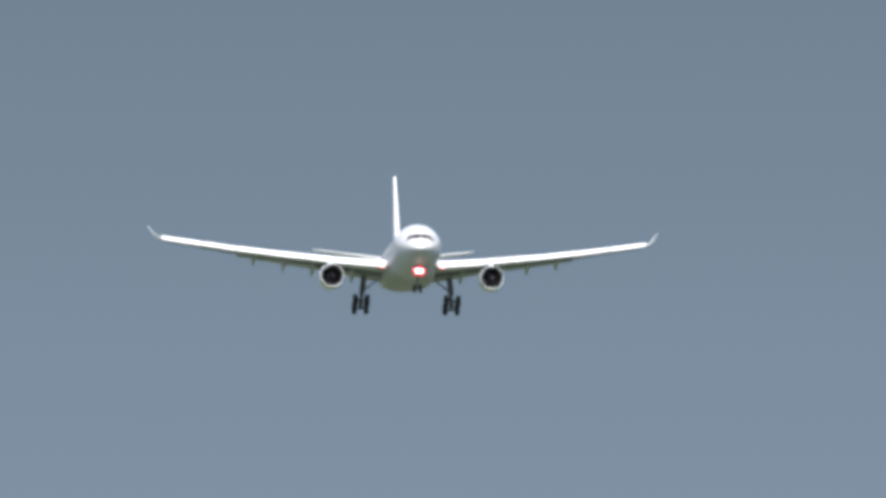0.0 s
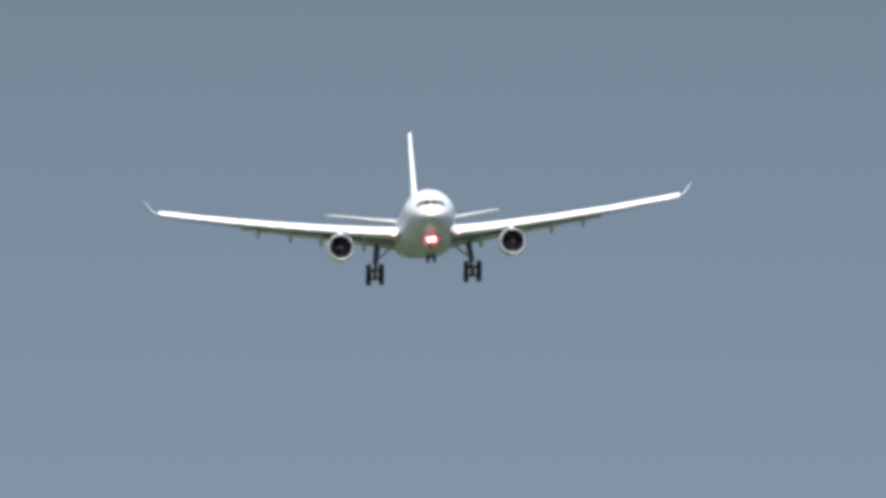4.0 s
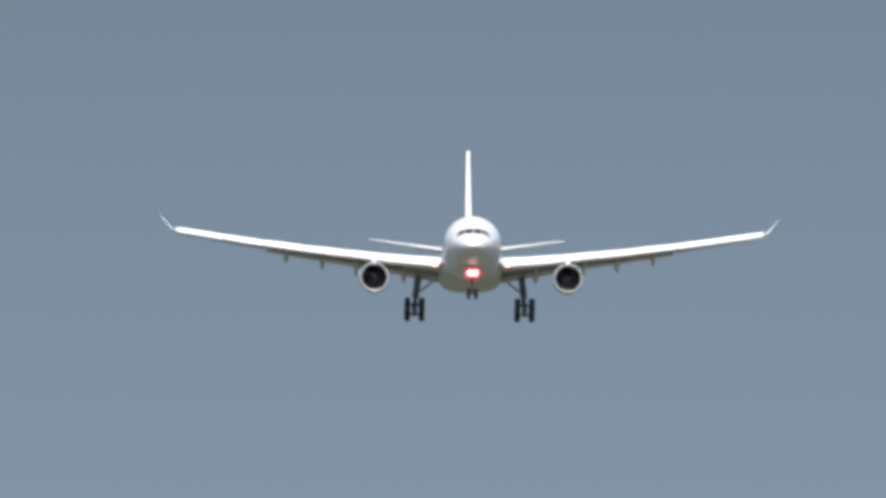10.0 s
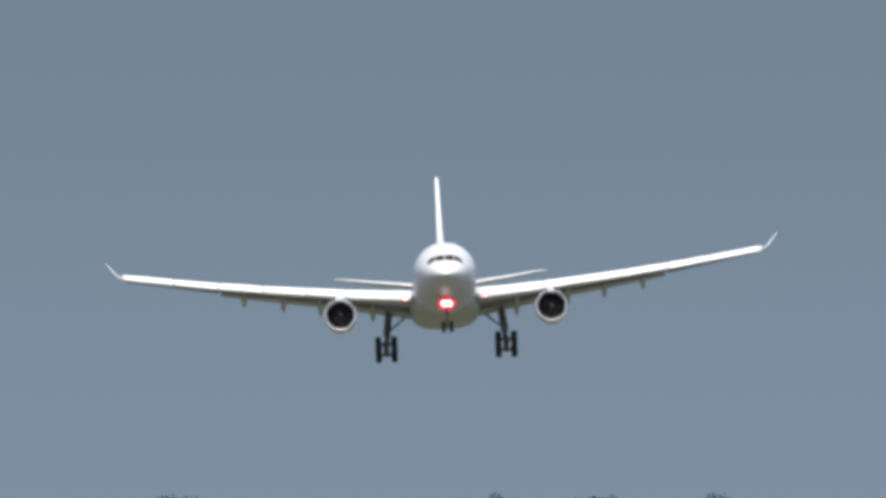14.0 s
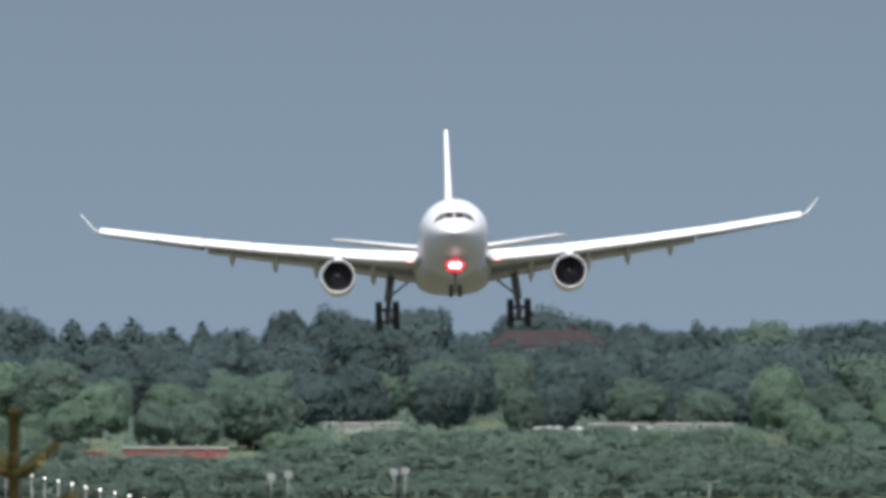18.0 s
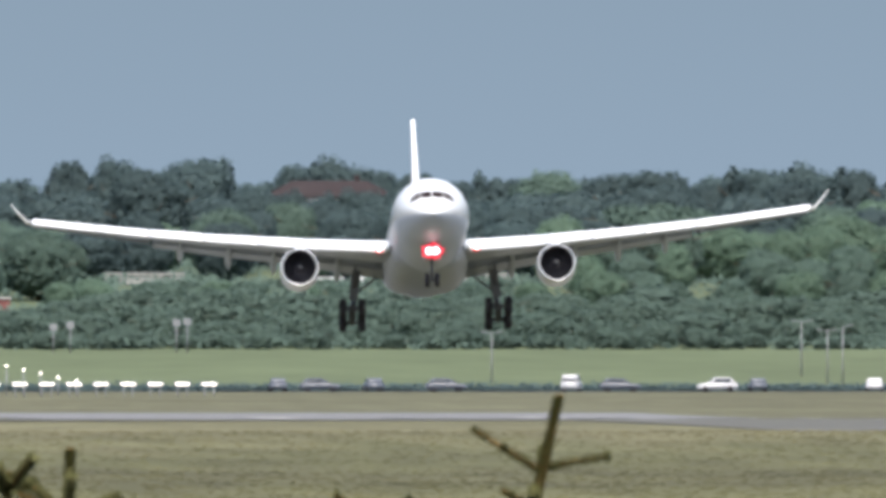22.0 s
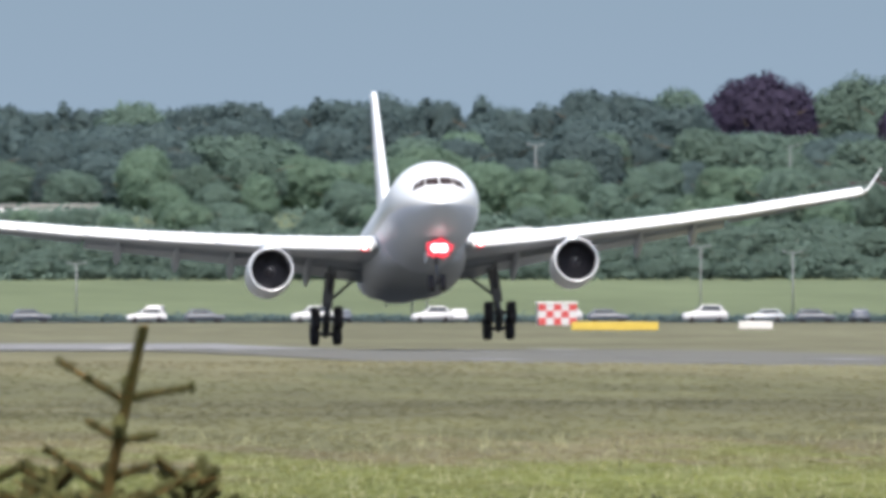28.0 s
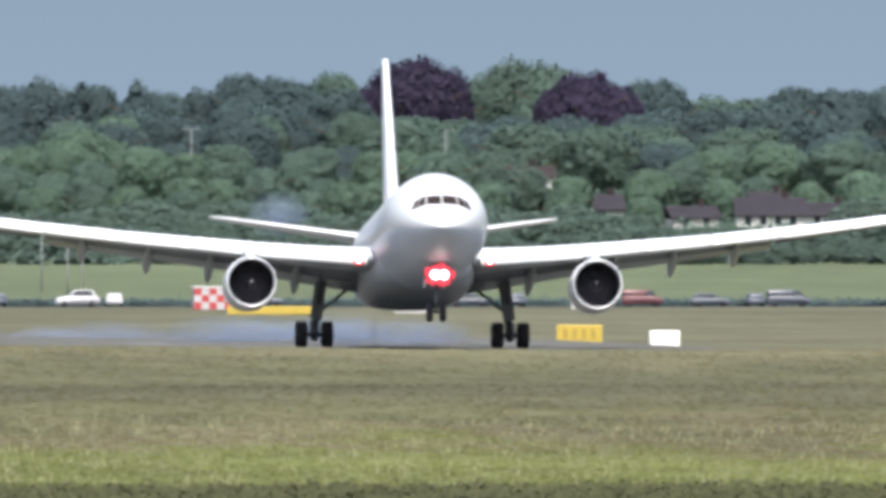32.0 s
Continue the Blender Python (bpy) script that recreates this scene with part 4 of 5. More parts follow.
# dark strip of growth placed to fit the camera's view at its lower edge
scatter("weeds", "dark green weeds in the nearest grass", "weeds", 2600, 55, 100, 845, 882, 0.28, 0.07, 10, WEED)

# ---- airfield things ----


def build_light(name, label, height, lamps):
    ob = thing(name, label, "approach light")
    part("post", raw("post", *tube([(0, 0, -0.3), (0, 0, height)], 0.06, 8)), POST_GREY, ob)
    if lamps > 1:
        part("crossbar", slab(0, 0, height - 0.03, 0.75 * (lamps - 1) + 0.2, 0.08, 0.08, 0.01), POST_GREY, ob)
    for k in range(lamps):
        x = 0.75 * (k - (lamps - 1) / 2)
        head = part("lamp_head", raw("lamp_head", *tube([(x, -0.14, height + 0.14), (x, 0.2, height + 0.14)], [0.12, 0.08], 10)), POST_GREY, ob)
        part("lens", raw("lens", *tube([(x, -0.2, height + 0.14), (x, -0.141, height + 0.14)], [0.07, 0.09], 10)), LAMP_FIELD, head, "lit white lens")
    return ob


def build_bar_light(name, label, height):
    """One wide lens on two posts, sized to fit the lit dashes in the camera's view."""
    ob = thing(name, label, "approach light")
    for s in (-1, 1):
        part("post", raw("post", *tube([(s * 0.4, 0, -0.3), (s * 0.4, 0, height)], 0.05, 8)), POST_GREY, ob)
    part("housing", slab(0, 0.05, height, 1.4, 0.3, 0.4, 0.06), POST_GREY, ob)
    part("lens", slab(0, -0.13, height + 0.13, 1.2, 0.06, 0.11, 0.02), LAMP_FIELD, ob, "lit white lens")
    return ob


bar_light = build_bar_light("crossbar_light", "lit white approach light on a short post in the crossbar", 0.95)
tagged(bar_light, group="crossbar lights")
first = True
for k in range(13):
    x = 136.1 + 2.36 * k
    m = pose(x, 2872, ground_z(x, 2872))
    if first:
        bar_light.matrix_basis, first = m, False
    else:
        copy_thing(bar_light, m)
for k in range(24):
    y = 2902 + 30 * k
    if y > 3480:
        break
    tall = max(0.8, -0.55 + 0.0084 * (y - 2872) - ground_z(RUNWAY_X, y))
    ob = build_light("approach_light", "lit white approach light on a tall post", tall, 1)
    tagged(ob, group="approach lights")
    ob.matrix_basis = pose(RUNWAY_X, y, ground_z(RUNWAY_X, y))


def build_car(name, label, paint, length=4.3, width=1.8, height=1.45, van=False):
    """A car with its nose towards +x."""
    car = thing(name, label, "van" if van else "car")
    l, w, h = length / 2, width / 2, height
    waist = 0.62 * h
    prof = [(-l, 0.35), (-l, 0.75 * waist), (-0.93 * l, waist), (0.45 * l, waist), (0.95 * l, 0.82 * waist), (l, 0.5 * waist), (l, 0.28), (0.9 * l, 0.22), (-0.95 * l, 0.22)]
    rings = []
    for f in (-1, -0.93, 0.93, 1):
        k = 0.94 if abs(f) == 1 else 1
        rings.append([Vector((x * k, f * w, 0.25 + (z - 0.25) * k)) for x, z in prof])
    part("body", raw("body", *loft(rings)), paint, car)
    if van:
        top = [(-0.98 * l, waist), (-0.97 * l, h * 0.97), (-0.9 * l, h), (0.35 * l, h), (0.42 * l, h * 0.95), (0.72 * l, waist)]
    else:
        top = [(-0.9 * l, waist), (-0.66 * l, h * 0.97), (-0.5 * l, h), (0.05 * l, h), (0.14 * l, h * 0.97), (0.5 * l, waist)]
    part("roof", raw("roof", *loft([[Vector((x * (0.97 if abs(f) > 0.86 else 1), f * w * (0.88 if z > waist else 1), z)) for x, z in top] for f in (-0.9, -0.82, 0.82, 0.9)])), paint, car)
    wx0, wx1 = (0.2 * l, 0.55 * l) if van else (-0.6 * l, 0.2 * l)
    for s in (-1, 1):
        part("side_window", raw("side_window", *loft([[Vector((wx0 - 0.1 * l, s * w * (0.9 + e), waist + 0.04)), Vector((wx0, s * w * (0.81 + e), h - 0.09)), Vector((wx1 - 0.12 * l, s * w * (0.81 + e), h - 0.09)), Vector((wx1 + 0.1 * l, s * w * (0.9 + e), waist + 0.04))] for e in (0.0, 0.03)]), smooth=False), CAR_GLASS, car, "dark side window")
    fx = [(0.44 * l, h * 0.93), (0.7 * l, waist + 0.05)] if van else [(0.16 * l, h * 0.95), (0.47 * l, waist + 0.05)]
    part("windscreen", raw("windscreen", *loft([[Vector((fx[0][0] + e, -w * 0.72, fx[0][1])), Vector((fx[0][0] + e, w * 0.72, fx[0][1])), Vector((fx[1][0] + e, w * 0.8, fx[1][1])), Vector((fx[1][0] + e, -w * 0.8, fx[1][1]))] for e in (0.0, 0.035)]), smooth=False), CAR_GLASS, car, "dark windscreen")
    for x in (-0.62 * l, 0.62 * l):
        for s in (-1, 1):
            ring = [[Vector((x + r * math.cos(2 * math.pi * k / 14), s * (w - 0.12) + y, 0.31 + r * math.sin(2 * math.pi * k / 14))) for k in range(14)] for r, y in ((0.2, -0.11), (0.31, -0.1), (0.31, 0.1), (0.2, 0.13))]
            part("wheel", raw("wheel", *loft(ring)), RUBBER, car, "black tyre")
    return car


PARKED = [  # bearing, turn, paint, van, length
    (3.9131, 80, CAR_WHITE, True, 4.6),
    (4.4429, 85, CAR_WHITE, False, 4.1), (4.9777, 178, CAR_GREY, False, 4.4),
    (3.6946, 3, CAR_DARK, False, 4.4), (3.5673, 95, CAR_DARK, False, 4.2), (3.4743, 0, CAR_DARK, False, 4.3), (3.4008, 90, CAR_DARK, False, 4.2), (3.9983, 2, CAR_DARK, False, 4.4), (4.2382, 90, CAR_DARK, False, 4.3),
    (4.7034, 0, CAR_DARK, False, 4.5), (5.0658, 0, CAR_DARK, False, 4.4), (5.1442, 92, CAR_DARK, False, 4.2), (5.4870, 0, CAR_DARK, False, 4.5), (5.5653, 90, CAR_DARK, False, 4.2), (5.6241, 0, CAR_DARK, True, 4.8), (5.3675, 0, CAR_MAROON, True, 4.4)]
for east, turn, paint, van, length in PARKED:
    x, _ = spot(east, 3312)
    word = {CAR_WHITE: "white", CAR_GREY: "silver", CAR_DARK: "dark blue", CAR_MAROON: "dark red"}[paint]
    ob = build_car("van" if van else "car", f"{word} {'van' if van else 'car'} parked beside the perimeter road", paint, 0.93 * length, 1.75 if van else 1.7, 1.65 if van else 1.3, van)
    ob.matrix_basis = pose(x, 3312, ground_z(x, 3312) + 0.05, 0, 0, turn)
    tagged(ob, group="parked cars")

red_car = build_car("red_car", "red estate car driving along the perimeter road", CAR_RED, 4.1, 1.75, 1.5)
white_car = build_car("white_car", "white car driving slowly along the perimeter road", CAR_WHITE, 4.0, 1.7, 1.4)
queue = [build_car("white_car", "white car driving slowly along the perimeter road", CAR_WHITE, long, 1.75, high) for long, high in ((4.3, 1.65), (4.2, 1.6), (4.4, 1.7), (4.5, 1.75))]
for ob in [red_car, white_car] + queue:
    tagged(ob, category="car")


def on_road(x, y):
    return (x, y, ground_z(x, y) + 0.05)


DRIVES = [(red_car, [(t, on_road(3296 * math.tan(radians(4.4194)) - 14.35 * (t - 23), 3296), 180) for t in (0, 8, 16, 23, 25.5, 32)]),
          (white_car, [(t, on_road(3300 * math.tan(radians(4.2470)) - 2.6 * (t - 20), 3300), 180) for t in (0, 16, 20, 24, 32)])]
# the slow queue: seconds and bearing where each car was, degrees a second
for ob, (t0, east, rate) in zip(queue, ((24, 4.392, 0.054), (27, 4.44, 0.057), (29, 4.545, 0.06), (29, 4.80, 0.056))):
    DRIVES.append((ob, [(t, on_road(3300 * math.tan(radians(east - rate * (t - t0))), 3300), 180) for t in (0, 8, 16, 24, 32)]))

BOGIE = {s: [(0, -5.0, -24), (29.3 + 0.5 * (s > 0), -5.0, -24), (30.1 + 0.5 * (s > 0), -4.78, 2), (31.2, -4.66, 3.4), (32, -4.66, 3.6)] for s in (-1, 1)}
DRIFTS = []


# red and white chequered hut
def build_hut():
    x, _ = spot(4.6133, 3170)
    hut = thing("chequered_hut", "small hut painted in red and white squares", "hut", pose(x, 3170, ground_z(x, 3170)))
    part("core", slab(0, 0, 0, 3.7, 2.4, 2.1, 0.02), CAR_WHITE, hut)
    for r in range(3):
        for c in range(5):
            if (r + c) % 2 == 0:
                part("panel", slab(-1.48 + 0.74 * c, -1.215, 0.03 + 0.69 * r, 0.73, 0.03, 0.68, 0.005), HUT_RED, hut, "red painted square")
    part("roof", slab(0, 0, 2.1, 3.9, 2.6, 0.12, 0.03), SIGN_WHITE, hut)


build_hut()


def build_sign(name, label, east, far, wide, high, foot, panel):
    x, y = spot(east, far)
    sign = thing(name, label, "sign", pose(x, y, ground_z(x, y)))
    part("panel", slab(0, 0, foot, wide, 0.25, high, 0.04), panel, sign)
    n = max(2, int(wide / 1.2))
    for k in range(n):
        part("leg", raw("leg", *tube([((k + 0.5) / n * wide - wide / 2, 0, -0.15), ((k + 0.5) / n * wide - wide / 2, 0, foot + 0.02)], 0.05, 8)), POST_GREY, sign)
    return sign


build_sign("guidance_sign", "long yellow airfield guidance sign beside the runway", 4.6995, 2808, 7.4, 0.7, 0.1, SIGN_YELLOW)
sign = build_sign("runway_sign", "yellow runway sign in the grass with ochre bars of lettering", 5.2353, 1960, 2.7, 1.1, 0.35, SIGN_YELLOW)
for k in range(4):
    part("letter_bar", slab(-0.85 + 0.55 * k, -0.135, 0.62, 0.28, 0.02, 0.6, 0), SIGN_OCHRE, sign, "ochre bar of lettering")
build_sign("equipment_cabinet", "white equipment cabinet standing in the grass", 5.3832, 1930, 1.75, 1.15, 0.1, SIGN_WHITE)
build_sign("low_cabinet", "low white cabinet in the grass beyond the runway", 4.9434, 2830, 2.9, 0.65, 0.1, WALL_PALE)

for east, far in ((5.2255, 3160), (5.2666, 3215)):
    build_sign("marker_post", "small white marker post in the grass before the road", east, far, 0.55, 0.8, 0.1, WALL_PALE)


# lamp posts and mast lights
def build_lamp_post(east, far, top, twin):
    x, y = spot(east, far)
    z = ground_z(x, y)
    ob = thing("lamp_post", "grey lamp post with a flat double head" if twin else "grey lamp post with one head", "lamp post", pose(x, y, z), "lamp posts")
    h = top - z
    part("pole", raw("pole", *tube([(0, 0, -0.3), (0, 0, h)], [0.09, 0.05], 8)), POST_GREY, ob)
    for s in ((-1, 1) if twin else (1,)):
        part("arm", raw("arm", *tube([(0, 0, h - 0.05), (s * 0.75, 0, h + 0.08)], 0.04, 6)), POST_GREY, ob)
        part("head", slab(s * 0.85, 0, h + 0.02, 0.5, 0.25, 0.12, 0.03), POST_GREY, ob)


for east, far, top, twin in ((4.5624, 3840, 16.66, True), (5.0031, 3840, 16.53, False), (4.3029, 3450, 4.56, True), (4.3479, 3420, 3.65, True), (4.3744, 3400, 4.14, False),
                             (4.8484, 3420, 5.17, True), (5.0080, 3420, 4.58, True), (3.7661, 3420, 3.42, True)):
    build_lamp_post(east, far, top, twin)
for east, v in ((3.0061, 3.56), (3.0355, 3.80), (3.2196, 4.04), (3.2382, 4.16)):
    x, y = spot(east, 3490)
    ob = thing("marker_board", "pale marker board on a post before the bushes", "sign", pose(x, y, ground_z(x, y)), "marker boards")
    h = v - ground_z(x, y)
    part("post", raw("post", *tube([(0, 0, -0.2), (0, 0, h + 0.3)], 0.07, 6)), POST_GREY, ob)
    part("board", slab(0, -0.1, h, 0.8, 0.05, 0.7, 0.01), POST_GREY, ob)


# ---- buildings on the slope ----
def build_house(east, far, foot, wide, deep, wall, roof_high, roof, label, windows=3, turn=0, hip=0.0):
    x, y = spot(east, far)
    house = thing("house", label, "house", pose(x, y, foot, 0, 0, turn))
    part("wall", slab(0, 0, -2.5, wide, deep, wall + 2.5, 0.03), WALL_PALE, house)
    e, r = wide / 2 + 0.35, deep / 2 + 0.35
    v = [(-e, -r, wall), (e, -r, wall), (e, r, wall), (-e, r, wall), (-e + hip, 0, wall + roof_high), (e - hip, 0, wall + roof_high),
         (-e, -r, wall + 0.18), (e, -r, wall + 0.18), (e, r, wall + 0.18), (-e, r, wall + 0.18), (-e + hip, 0, wall + roof_high + 0.2), (e - hip, 0, wall + roof_high + 0.2)]
    f = [(6, 7, 11, 10), (8, 9, 10, 11), (0, 1, 7, 6), (2, 3, 9, 8), (0, 6, 10, 4), (4, 10, 9, 3), (1, 5, 11, 7), (5, 2, 8, 11), (0, 4, 5, 1), (4, 3, 2, 5)]
    part("roof", raw("roof", v, f, False), roof, house)
    part("chimney", slab(wide * 0.22, 0.2, wall + roof_high * 0.7, 0.7, 0.7, roof_high * 0.3 + 0.9, 0.02), ROOF_RED, house)
    for k in range(windows):
        w = part("window", slab((k + 0.5) / windows * wide * 0.9 - wide * 0.45, -deep / 2 - 0.02, wall * 0.4, 1.0, 0.08, 1.1, 0.01), SIGN_WHITE, house, "white window frame")
        part("pane", slab((k + 0.5) / windows * wide * 0.9 - wide * 0.45, -deep / 2 - 0.065, wall * 0.4 + 0.1, 0.82, 0.03, 0.9, 0), CAR_GLASS, w)
    return house


build_house(3.4841, 4070, 11, 15.5, 9, 8.2, 1.9, ROOF_RED, "large red-brown roofed house among the treetops", 5, 0, 3.5)
build_house(5.4282, 3702, 4.70, 5.2, 6, 1.6, 1.3, ROOF_GREY, "pale house with a grey slate roof behind bushes", 2, 6)
build_house(5.5653, 3700, 4.83, 7.5, 6, 1.7, 2.0, ROOF_GREY, "pale house with a grey slate roof behind bushes", 4, -4)
build_house(5.6633, 3720, 4.94, 6, 6, 1.6, 1.4, ROOF_GREY, "pale house with a grey slate roof behind bushes", 2)
build_house(5.27, 3752, 5.6, 6.0, 6, 1.6, 1.7, ROOF_GREY, "grey-roofed house low among the trees", 1)
build_house(5.5624, 3738, 6.6, 4.2, 5, 1.2, 1.4, ROOF_GREY, "grey-roofed house higher among the trees", 1)
build_house(5.1295, 3790, 9.94, 7.5, 6, 0.9, 1.3, ROOF_RED, "small pale house with a red-brown roof among trees", 0)


def build_shed(east0, east1, far, foot, wall, material, label, cover):
    xa, y = spot(east0, far)
    xb, _ = spot(east1, far)
    shed = thing("shed", label, "shed", pose((xa + xb) / 2, y, foot))
    n = max(2, int((xb - xa) / 2.2))
    w = (xb - xa) / n
    for k in range(n):
        part("panel", slab(xa - (xa + xb) / 2 + (k + 0.5) * w, 0, -1.5, w - 0.06, 3, wall + 1.5, 0.03), material, shed)
    part("roof", slab(0, 0, wall, xb - xa + 0.3, 3.3, 0.25, 0.04), cover, shed)


build_shed(3.5575, 3.8073, 3855, 8.79, 0.75, SHED_WALL, "long low grey shed beside the slope road", SHED_WALL)
build_shed(3.0943, 3.2314, 3855, 8.79, 0.8, SHED_WALL, "long low grey shed beside the slope road", SHED_WALL)
build_shed(2.7485, 2.9307, 3700, 6.03, 0.75, SHEET_RED, "low red shed with a grey roof among bushes", SHED_WALL)
build_shed(2.6633, 2.7143, 3694, 5.53, 0.8, SHEET_RED, "low red shed with a red roof among bushes", SHEET_RED)
for east, turn in ((3.4968, 3), (3.5330, 90), (3.6653, 5)):
    x, y = spot(east, 3846)
    ob = build_car("van", "white van parked on the slope road", CAR_WHITE, 4.8, 1.9, 2.1, True)
    ob.matrix_basis = pose(x, y, 7.2, 0, 0, turn)
    tagged(ob, group="vans on the slope")


# ---- young spruces below the viewing mound ----
# the tall spruce's upper twigs: below the tip, bearing, reach and rise in metres
WHORLS = [(0.375, 182, 0.335, 0.205), (0.35, 4, 0.31, 0.05), (0.37, 85, 0.2, 0.1), (0.55, 170, 0.16, 0.09), (0.56, 10, 0.18, 0.03), (0.54, 265, 0.16, 0.08), (0.81, 188, 0.31, 0.22), (0.74, 340, 0.2, 0.06), (0.75, 90, 0.2, 0.06)]


def build_spruce(east, far, top, lean, seed, bushy):
    """A spruce: a stem with whorls of upswept twigs, all set with needles."""
    r = np.random.default_rng(seed)
    x, y = spot(east, far)
    z0 = ground_z(x, y)
    h = top - z0
    tree = thing("spruce", "young olive-green spruce with a bare leading shoot", "tree", pose(x, y, z0), "young spruces")
    bend = lambda z: Vector((lean * max(-1.2, z - h), 0.02 * math.sin(z * 3), z))
    zs = [-0.2] + [h * k / 12 for k in range(1, 9)] + [h - 0.8, h - 0.5, h - 0.25, h]
    part("stem", raw("stem", *tube([bend(z) for z in zs], [0.07] * 7 + [0.05, 0.04, 0.03, 0.026, 0.022, 0.015], 8)), TWIG, tree)
    twigs, centres, dirs = [], [], []
    for k in range(1200):
        t = r.random()
        p = bend(h - 0.02 - 1.1 * t)
        centres.append(p), dirs.append(Vector((0, 0, 1)))
    whorl, z, step = 0, h - (0.1 if bushy else 0.33), 0.2 if bushy else 0.3
    tall = seed == 20
    for below, bearing, reach, rise in (WHORLS if tall else ()):
        o, t = bend(h - below), radians(bearing)
        end = o + Vector((reach * math.cos(t), reach * math.sin(t), rise))
        twigs.append(tube([o, o.lerp(end, 0.5), end], [0.014, 0.011, 0.008], 5))
        for q in range(int(380 * reach)):
            centres.append(o.lerp(end, r.random())), dirs.append((end - o).normalized())
    if tall:
        z = h - 0.95
    while z > 0.4:
        down = h - z
        n = 4 if down < 1.0 and not bushy else 6
        for k in range(n):
            t = 2 * math.pi * (k + 0.5 * r.random()) / n + whorl
            reach = min(1.7, 0.13 + (0.42 if bushy else 0.34) * down) * r.uniform(0.8, 1.15)
            rise = 0.75 - 0.28 * down if down < 2.2 else 0.12
            rise *= r.uniform(0.35, 1.2)
            o = bend(z)
            out = Vector((math.cos(t), math.sin(t), 0))
            pts = [o, o + out * reach * 0.5 + Vector((0, 0, reach * 0.5 * rise)), o + out * reach + Vector((0, 0, reach * rise))]
            twigs.append(tube(pts, [0.018, 0.014, 0.01], 5))
            lots = int((700 if bushy else 420) * reach) if down < 1.3 else int(90 * reach)
            for q in range(lots + 3):
                f = r.random()
                centres.append(pts[0].lerp(pts[2], f)), dirs.append((pts[2] - pts[0]).normalized())
            if down > 0.8:
                for s in (-1, 1):
                    for f in (0.45, 0.7):
                        b0 = pts[0].lerp(pts[2], f)
                        b1 = b0 + (out * 0.7 + s * Vector((-out.y, out.x, 0))).normalized() * reach * 0.36 + Vector((0, 0, reach * 0.12))
                        twigs.append(tube([b0, b1], [0.008, 0.005], 4))
                        for q in range(14):
                            centres.append(b0.lerp(b1, r.random())), dirs.append((b1 - b0).normalized())
        whorl += 0.9
        z -= step * r.uniform(0.85, 1.15) * (1 if down < 2 else 1.4)
    part("branchwork", raw("branchwork", *joined(*twigs)), TWIG, tree, "brown upswept twigs")
    v, f = [], []
    for c, d in zip(centres, dirs):
        side = d.orthogonal().normalized()
        side = Matrix.Rotation(r.random() * 6.283, 3, d) @ side
        for _ in range(3):
            side = Matrix.Rotation(2.1, 3, d) @ side
            tip = c + side * 0.034 + d * 0.022
            wide = d.cross(side) * 0.005
            o = len(v)
            v += [c - wide, c + wide, tip + wide * 0.5, tip - wide * 0.5]
            f.append((o, o + 1, o + 2, o + 3))
    part("foliage", raw("foliage", v, f, False), NEEDLES, tree, "short olive-green needles")


SPRUCES = [(3.8846, 160, 7.296, 0.225, False), (3.9659, 163, 6.59, 0.1, True), (3.0365, 158, 7.05, 0.05, False), (2.9287, 161, 6.92, 0.05, True), (3.5556, 160, 6.75, -0.1, True),
           (3.4077, 162, 6.63, 0.05, True), (3.3244, 157, 6.67, 0.0, True), (3.2559, 160, 6.70, 0.05, True), (3.1805, 158, 6.71, 0.1, True), (3.1021, 162, 6.65, 0.0, True),
           (2.5605, 158, 7.95, 0.0, False), (3.7240, 161, 6.59, 0.0, True)]
for k, (east, far, top, lean, bushy) in enumerate(SPRUCES):
    build_spruce(east, far, top, lean, 20 + k, bushy)


# ---- tyre smoke at the touchdown ----
def build_puff(seed, wide, high):
    """One drifting puff: two bowl-shaped sheets, one behind another."""
    r = np.random.default_rng(seed)
    puff = thing("smoke_puff", "thin bluish-grey tyre smoke over the runway", "smoke", group="tyre smoke")
    for k in range(2):
        n, rings = 16, []
        for f in (0.02, 0.25, 0.5, 0.75, 1.0):
            rings.append([Vector((f * math.sin(2 * math.pi * q / n) * (1 + 0.12 * r.standard_normal()), 0.35 * f * f, f * math.cos(2 * math.pi * q / n))) for q in range(n)])
        part("sheet", raw("sheet", *loft(rings, cap=False)), SMOKE, puff, at=pose(r.uniform(-0.3, 0.3) * wide, 1.2 * k, r.uniform(-0.1, 0.2) * high) @ Matrix.Diagonal((wide * r.uniform(0.7, 1.1), 1.0, high * r.uniform(0.8, 1.1), 1)))
    return puff


for k, (t0, x, y, wide, high, up) in enumerate(((28.8, 147.8, 1962, 3.0, 0.9, 0.6), (29.4, 149.4, 1935, 4.0, 1.3, 0.5), (29.85, 159.3, 1904, 4.2, 1.2, 0.5), (30.3, 156.6, 1893, 4.2, 1.3, 0.6), (30.7, 150.5, 1868, 4.6, 1.5, 0.5),
                                               (31.1, 159.6, 1838, 4.0, 1.2, 0.5), (31.4, 155.0, 1826, 4.2, 1.3, 0.6), (31.2, 152.8, 1846, 2.6, 1.5, 7.0))):
    puff = build_puff(60 + k, wide, high)
    low = (x, y, -4.2)
    DRIFTS.append((puff, [(0, low), (t0, low), (t0 + 0.25, (x, y + 1, min(up, 1.5))), (t0 + 0.8, (x, y + 1, up)), (33, (x + 0.35 * (33 - t0), y + 2.5, up - 0.3 * (33 - t0)))]))

